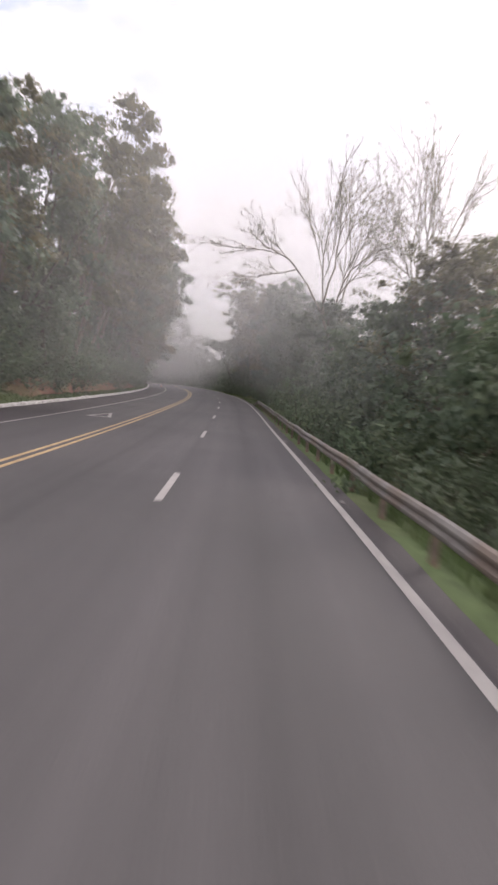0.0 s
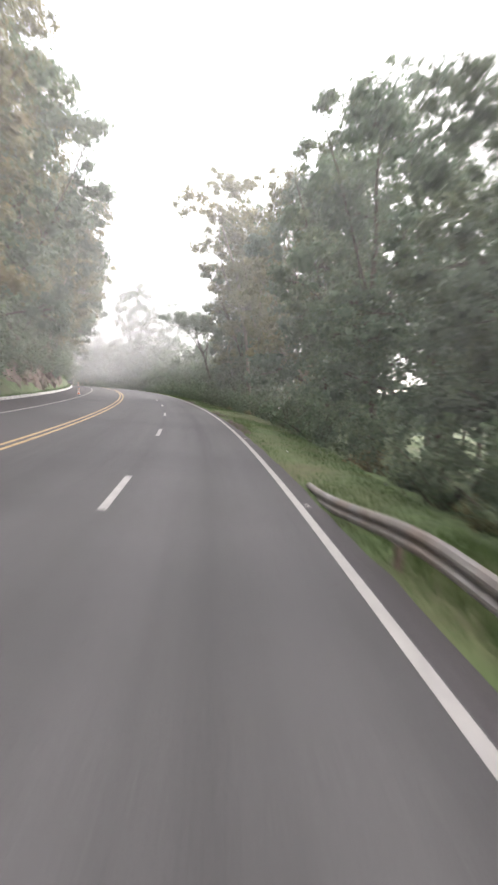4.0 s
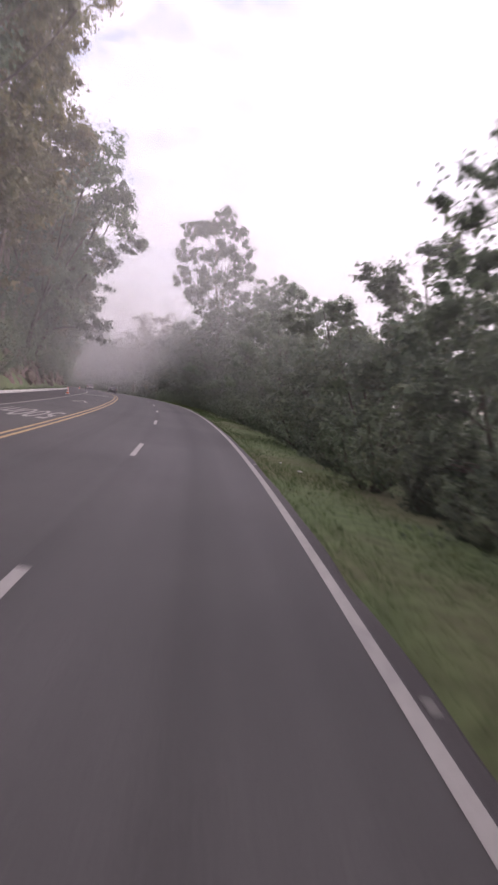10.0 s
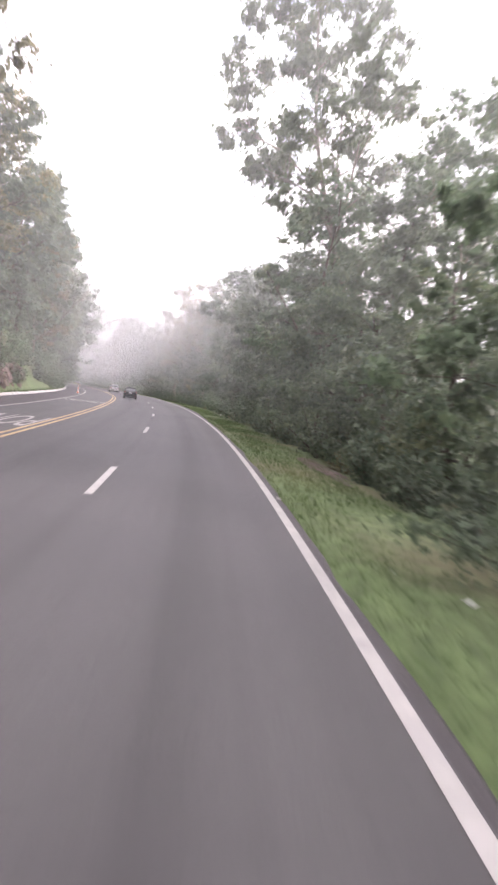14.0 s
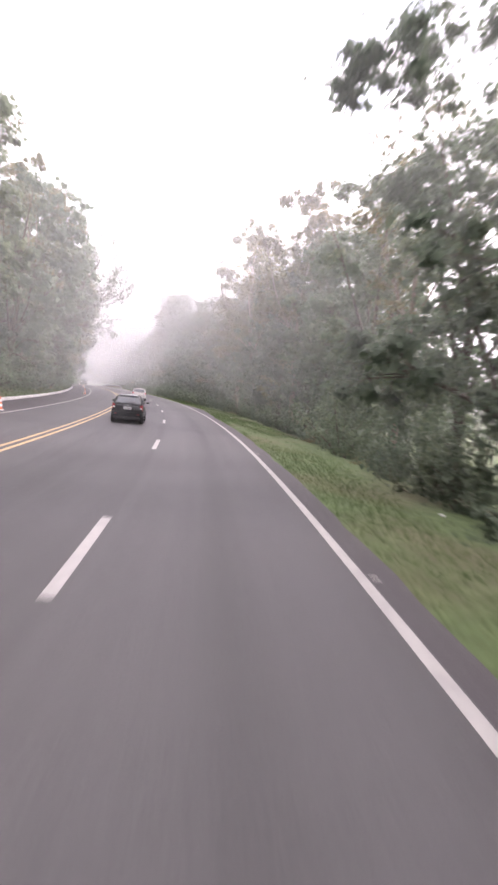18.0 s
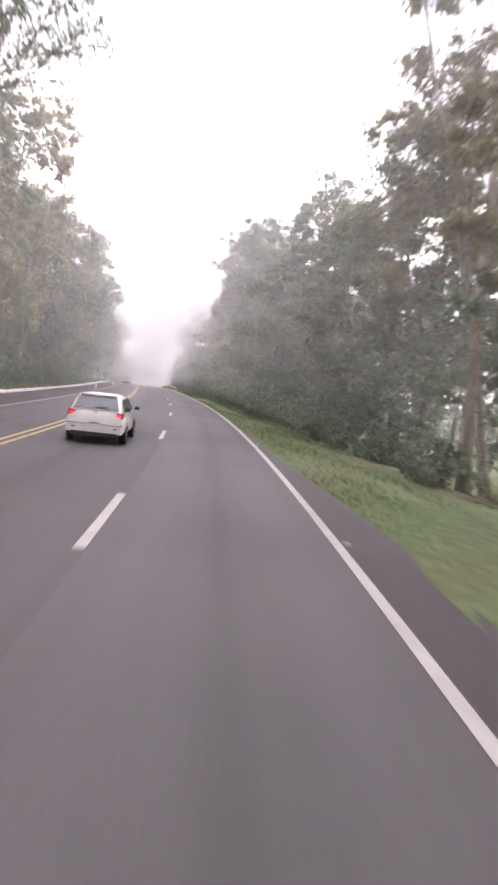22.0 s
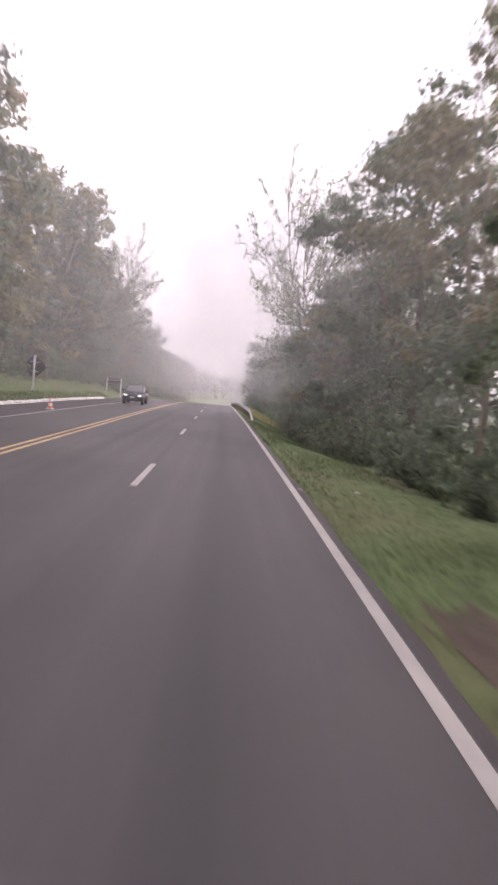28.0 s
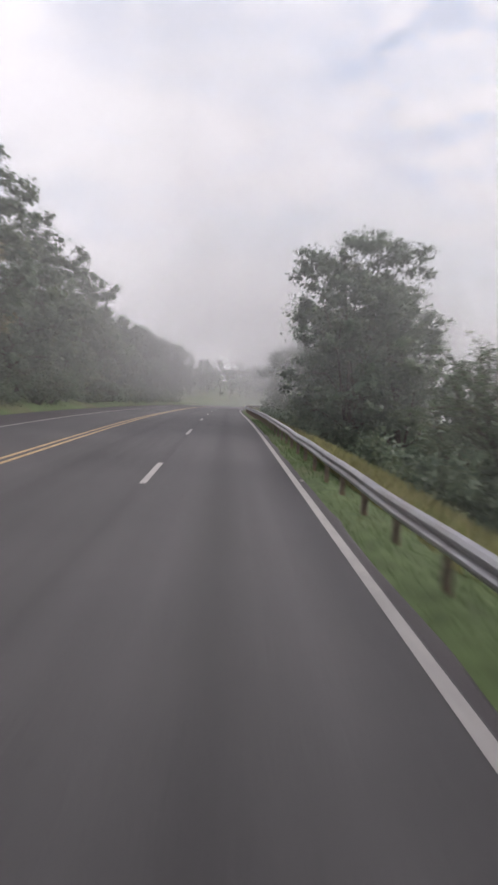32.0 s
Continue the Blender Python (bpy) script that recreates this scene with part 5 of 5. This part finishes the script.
def wheels(root, places, radius, width=0.2):
    tyre = lathe([(radius * 0.62, -width / 2), (radius * 0.93, -width / 2), (radius, -width / 2 + 0.03), (radius, width / 2 - 0.03), (radius * 0.93, width / 2), (radius * 0.62, width / 2)], TYRE, "tyre", 28, "X")
    v, f = [], []
    for i in range(5):
        a0, a1 = 2 * math.pi * (i - 0.18) / 5, 2 * math.pi * (i + 0.18) / 5
        b = len(v)
        for x in (-0.015, 0.015):
            for a, r in ((a0, 0.05), (a1, 0.05), (a1, radius * 0.63), (a0, radius * 0.63)):
                v.append((x, r * math.cos(a), r * math.sin(a)))
        f += [(b, b + 1, b + 2, b + 3), (b + 7, b + 6, b + 5, b + 4), (b, b + 4, b + 5, b + 1), (b + 1, b + 5, b + 6, b + 2), (b + 2, b + 6, b + 7, b + 3), (b + 3, b + 7, b + 4, b)]
    rim = mesh_of("rim", v, f, RIM)
    disc = lathe([(0, 0.0), (radius * 0.64, 0.0), (radius * 0.64, 0.03)], TRIM, "hub", 20, "X")
    for x, y in places:
        w = part("wheel", tyre, root, m=Matrix.Translation((x, y, radius)))
        side = 1 if x > 0 else -1
        part("rim", rim, w, "five-spoke alloy rim", m=Matrix.Translation((side * (width / 2 - 0.02), 0, 0)))
        part("hub", disc, w, m=Matrix.Translation((side * (width / 2 - 0.06), 0, 0)))


def hatchback(paint, label, s, n, W=1.72, L=3.95, H=1.47, big_lamps=False, lit=False, plate=True, bumper_paint=True):
    root = tagged(new("car"), label, "car", "cars on the road")
    root.matrix_basis = Matrix.Translation(road_at(s, n, 0.004)) @ Matrix.Rotation(radians(heading(s)), 4, "Z")
    h = W / 2
    st = [(0.0, h * 0.88, 0.42, 0.90, h * 0.84), (0.05, h * 0.95, 0.30, 0.96, h * 0.90), (0.22, h * 0.985, 0.24, 0.99, h * 0.93), (0.7, h, 0.20, 1.0, h * 0.94), (1.8, h, 0.18, 0.98, h * 0.95), (2.7, h, 0.19, 0.95, h * 0.93), (3.3, h * 0.97, 0.22, 0.88, h * 0.86), (3.75, h * 0.90, 0.25, 0.74, h * 0.78), (L, h * 0.74, 0.32, 0.62, h * 0.66)]
    part("body", hull("body", st, paint), root)
    cab = [(0.07, h * 0.86, 0.86, 0.99, h * 0.83), (0.16, h * 0.88, 0.86, 1.12, h * 0.80), (0.36, h * 0.90, 0.86, H - 0.10, h * 0.72), (0.55, h * 0.91, 0.86, H - 0.02, h * 0.70), (1.2, h * 0.92, 0.86, H, h * 0.71), (1.9, h * 0.92, 0.86, H - 0.03, h * 0.71), (2.3, h * 0.91, 0.86, H - 0.14, h * 0.74), (2.95, h * 0.86, 0.84, 0.95, h * 0.80)]
    part("cabin", hull("cabin", cab, paint, power=5.0), root)
    zt, zb = H - 0.13, 1.03
    part("rear_window", pane("rear_window", [(-h * 0.74, 0.095, zb), (h * 0.74, 0.095, zb), (h * 0.64, 0.315, zt), (-h * 0.64, 0.315, zt)], CAR_GLASS), root, "tinted rear window")
    part("wiper", pane("wiper", [(-0.02, 0.075, zb + 0.03), (0.34, 0.075, zb + 0.06), (0.34, 0.07, zb + 0.085), (-0.02, 0.07, zb + 0.055)], TRIM, 0.008), root)
    part("windscreen", pane("windscreen", [(h * 0.74, 2.90, 0.99), (-h * 0.74, 2.90, 0.99), (-h * 0.66, 2.33, H - 0.13), (h * 0.66, 2.33, H - 0.13)], CAR_GLASS), root)
    for d in (-1, 1):
        x0, x1 = d * h * 0.925, d * h * 0.775
        for y0, y1, y2, y3 in ((0.42, 1.15, 1.15, 0.62), (1.22, 2.55, 2.05, 1.22)):
            q = [(x0, y0, 1.0), (x0, y1, 1.0), (x1, y2, H - 0.13), (x1, y3, H - 0.13)]
            part("side_window", pane("side_window", q if d > 0 else q[::-1], CAR_GLASS), root)
        v, f = [], []
        box(v, f, -0.085, 0.085, -0.05, 0.05, -0.055, 0.055, 0.035)
        v = [(x * (0.8 if z > 0 else 1.0) + d * (h + 0.09), y + 2.47, z + 1.05) for x, y, z in v]
        part("mirror", mesh_of("mirror", v, f, TRIM, smooth=True), root, "black door mirror")
        v, f = [], []
        box(v, f, d * h * 0.995 - 0.012, d * h * 0.995 + 0.012, 1.28, 1.46, 0.80, 0.835)
        part("door_handle", mesh_of("door_handle", v, f, paint), root)
        zl, zh = (0.80, 0.97) if big_lamps else (0.66, 0.98)
        xo, xi = h * 0.925, h * (0.66 if big_lamps else 0.73)
        lamp = part("tail_lamp", pane("tail_lamp", [(d * xi, 0.022, zl + 0.02), (d * xo, 0.05, zl), (d * xo * 0.99, 0.06, zh), (d * xi * 1.04, 0.05, zh - 0.02)][::d], LAMP_RED, 0.02), root, "red tail lamp")
        m0 = (zl + zh) / 2
        part("lens", pane("lens", [(d * (xi + 0.03), 0.0, m0 - 0.035), (d * (xo - 0.04), 0.022, m0 - 0.05), (d * (xo - 0.05), 0.028, m0 + 0.03), (d * (xi + 0.04), 0.015, m0 + 0.035)][::d], TAIL_ON if lit else LAMP_CLEAR, 0.012), lamp, "lit brake light" if lit else "pale reversing lens")
        for y in (0.72, 3.18):
            v, f = [], []
            for i in range(13):
                a = math.pi * i / 12
                for r in (0.335, 0.385):
                    v.append((d * (h * 0.985 + 0.012), y + r * math.cos(a), 0.30 + r * math.sin(a)))
            f = [(2 * i, 2 * i + 2, 2 * i + 3, 2 * i + 1) for i in range(12)]
            part("wheel_arch", mesh_of("wheel_arch", v, f, TRIM), root)
    v, f = [], []
    box(v, f, -h * 0.93, h * 0.93, -0.07, 0.16, 0.34, 0.60, 0.06)
    part("rear_bumper", mesh_of("rear_bumper", v, f, paint if bumper_paint else TRIM), root)
    v, f = [], []
    box(v, f, -h * 0.80, h * 0.80, -0.075, 0.1, 0.24, 0.36, 0.05)
    part("bumper_skirt", mesh_of("bumper_skirt", v, f, TRIM), root, "black lower bumper skirt")
    pl = 0.72 if plate else 0.56
    plate_ob = part("number_plate", pane("number_plate", [(-0.2, -0.005 if plate else -0.075, pl), (0.2, -0.005 if plate else -0.075, pl), (0.2, 0.0 if plate else -0.073, pl + 0.13), (-0.2, 0.0 if plate else -0.073, pl + 0.13)], PLATE), root, "pale number plate with a plain bar")
    part("plate_bar", pane("plate_bar", [(-0.15, -0.02 if plate else -0.09, pl + 0.045), (0.15, -0.02 if plate else -0.09, pl + 0.045), (0.15, -0.017 if plate else -0.088, pl + 0.085), (-0.15, -0.017 if plate else -0.088, pl + 0.085)], BAR_GREY, 0.004), plate_ob)
    part("badge", lathe([(0, -0.01), (0.05, -0.01), (0.055, 0.0), (0, 0.004)], CHROME, "badge", 16), root, "round chrome badge", m=Matrix.Translation((0, 0.012, 0.92)) @ Matrix.Rotation(radians(80), 4, "X"))
    for d in (-1, 1):
        part("reflector", pane("reflector", [(d * h * 0.62, -0.078, 0.47), (d * h * 0.86, -0.05, 0.47), (d * h * 0.86, -0.05, 0.50), (d * h * 0.62, -0.078, 0.50)][::d], LAMP_RED if plate else TRIM, 0.008), root, "slim bumper reflector")
    v, f = [], []
    box(v, f, -h * 0.74, h * 0.74, 0.004, 0.03, 0.995, 1.012)
    part("tailgate_seam", mesh_of("tailgate_seam", v, f, TRIM), root)
    v, f = [], []
    box(v, f, -h * 0.92, h * 0.92, -0.085, -0.06, 0.585, 0.60)
    part("bumper_crease", mesh_of("bumper_crease", v, f, TRIM), root)
    v, f = [], []
    box(v, f, -h * 0.62, h * 0.62, 0.30, 0.46, H - 0.075, H - 0.035, 0.03)
    part("spoiler", mesh_of("spoiler", v, f, paint), root)
    part("underbody", hull("underbody", [(0.15, h * 0.8, 0.16, 0.4, h * 0.8), (L - 0.3, h * 0.8, 0.16, 0.4, h * 0.8)], TRIM), root)
    wheels(root, [(d * (h - 0.10), y) for d in (-1, 1) for y in (0.72, 3.18)], 0.30)
    return root


hatchback(CAR_BLACK, "small black hatchback with worn bumpers, driving in the passing lane", 282.6, -1.88, W=1.66, L=3.85, H=1.46)
hatchback(CAR_WHITE, "white hatchback with lit red tail lamps, driving in the passing lane", 329.9, -1.76, W=1.75, L=4.05, H=1.48, big_lamps=True, lit=True, plate=False)


def pickup(s, n):
    """Comes towards the camera: its own forward is +y, turned round."""
    root = tagged(new("pickup_truck"), "dark blue double-cab pickup truck with lit headlights, oncoming", "pickup truck", "cars on the road")
    root.matrix_basis = Matrix.Translation(road_at(s, n, 0.004)) @ Matrix.Rotation(radians(heading(s) + 180), 4, "Z")
    h = 0.95
    st = [(-5.1, h * 0.95, 0.50, 1.10, h * 0.95), (-4.9, h * 0.98, 0.45, 1.14, h * 0.96), (-3.6, h, 0.42, 1.12, h * 0.96), (-1.4, h, 0.42, 1.12, h * 0.95), (-0.5, h * 0.98, 0.42, 1.08, h * 0.90), (-0.12, h * 0.94, 0.40, 1.0, h * 0.86), (0.0, h * 0.86, 0.44, 0.94, h * 0.80)]
    part("body", hull("body", st, CAR_DARK), root)
    cab = [(-3.45, h * 0.92, 0.95, 1.2, h * 0.85), (-3.35, h * 0.92, 0.95, 1.76, h * 0.74), (-2.9, h * 0.93, 0.95, 1.83, h * 0.74), (-2.2, h * 0.93, 0.95, 1.83, h * 0.74), (-1.85, h * 0.92, 0.95, 1.74, h * 0.76), (-1.2, h * 0.90, 0.95, 1.14, h * 0.84)]
    part("cabin", hull("cabin", cab, CAR_DARK, power=5.0), root)
    part("windscreen", pane("windscreen", [(h * 0.80, -1.24, 1.16), (-h * 0.80, -1.24, 1.16), (-h * 0.70, -1.83, 1.72), (h * 0.70, -1.83, 1.72)], CAR_GLASS, 0.02), root, "tinted windscreen")
    v, f = [], []
    box(v, f, -h * 0.45, h * 0.45, -0.02, 0.035, 0.74, 0.94, 0.01)
    grille = part("grille", mesh_of("grille", v, f, TRIM), root)
    for z in (0.78, 0.84, 0.90):
        v, f = [], []
        box(v, f, -h * 0.43, h * 0.43, 0.035, 0.045, z - 0.008, z + 0.008)
        part("grille_bar", mesh_of("grille_bar", v, f, CHROME), grille, "chrome bar")
    part("badge", lathe([(0, 0.0), (0.07, 0.0), (0.075, 0.01), (0, 0.014)], CHROME, "badge", 16), root, "round chrome badge", m=Matrix.Translation((0, 0.045, 0.86)) @ Matrix.Rotation(radians(-90), 4, "X"))
    v, f = [], []
    box(v, f, -h * 0.96, h * 0.96, -0.18, 0.06, 0.42, 0.72, 0.08)
    part("front_bumper", mesh_of("front_bumper", v, f, CAR_DARK), root)
    v, f = [], []
    box(v, f, -h * 0.6, h * 0.6, 0.06, 0.07, 0.46, 0.58)
    part("air_intake", mesh_of("air_intake", v, f, TRIM), root)
    pl = part("number_plate", pane("number_plate", [(0.21, 0.075, 0.61), (-0.21, 0.075, 0.61), (-0.21, 0.075, 0.73), (0.21, 0.075, 0.73)], PLATE), root, "pale number plate with a plain bar")
    part("plate_bar", pane("plate_bar", [(0.15, 0.09, 0.645), (-0.15, 0.09, 0.645), (-0.15, 0.09, 0.69), (0.15, 0.09, 0.69)], BAR_GREY, 0.004), pl)
    for d in (-1, 1):
        lamp = part("headlamp", pane("headlamp", [(d * h * 0.46, 0.03, 0.76), (d * h * 0.86, -0.04, 0.78), (d * h * 0.88, -0.08, 0.95), (d * h * 0.47, 0.01, 0.92)][::-d], LAMP_CLEAR, 0.03), root, "clear headlamp")
        part("bulb", pane("bulb", [(d * h * 0.60, 0.06, 0.80), (d * h * 0.78, 0.02, 0.81), (d * h * 0.78, 0.01, 0.89), (d * h * 0.60, 0.05, 0.88)][::-d], HEADLIGHT, 0.012), lamp, "lit headlight")
        v, f = [], []
        box(v, f, min(d * h, d * (h + 0.24)), max(d * h, d * (h + 0.24)), -1.62, -1.5, 1.16, 1.34, 0.03)
        part("mirror", mesh_of("mirror", v, f, CAR_DARK), root)
        x0, x1 = d * h * 0.935, d * h * 0.80
        for y0, y1, y2, y3 in ((-3.3, -2.45, -2.45, -3.2), (-2.38, -1.4, -1.95, -2.38)):
            q = [(x0, y0, 1.16), (x0, y1, 1.16), (x1, y2, 1.70), (x1, y3, 1.70)]
            part("side_window", pane("side_window", q if d > 0 else q[::-1], CAR_GLASS), root)
    wheels(root, [(d * (h - 0.12), y) for d in (-1, 1) for y in (-0.95, -4.05)], 0.38, 0.25)
    part("underbody", hull("underbody", [(-4.9, h * 0.8, 0.3, 0.6, h * 0.8), (-0.3, h * 0.8, 0.3, 0.6, h * 0.8)], TRIM), root)


pickup(462.6, -6.35)
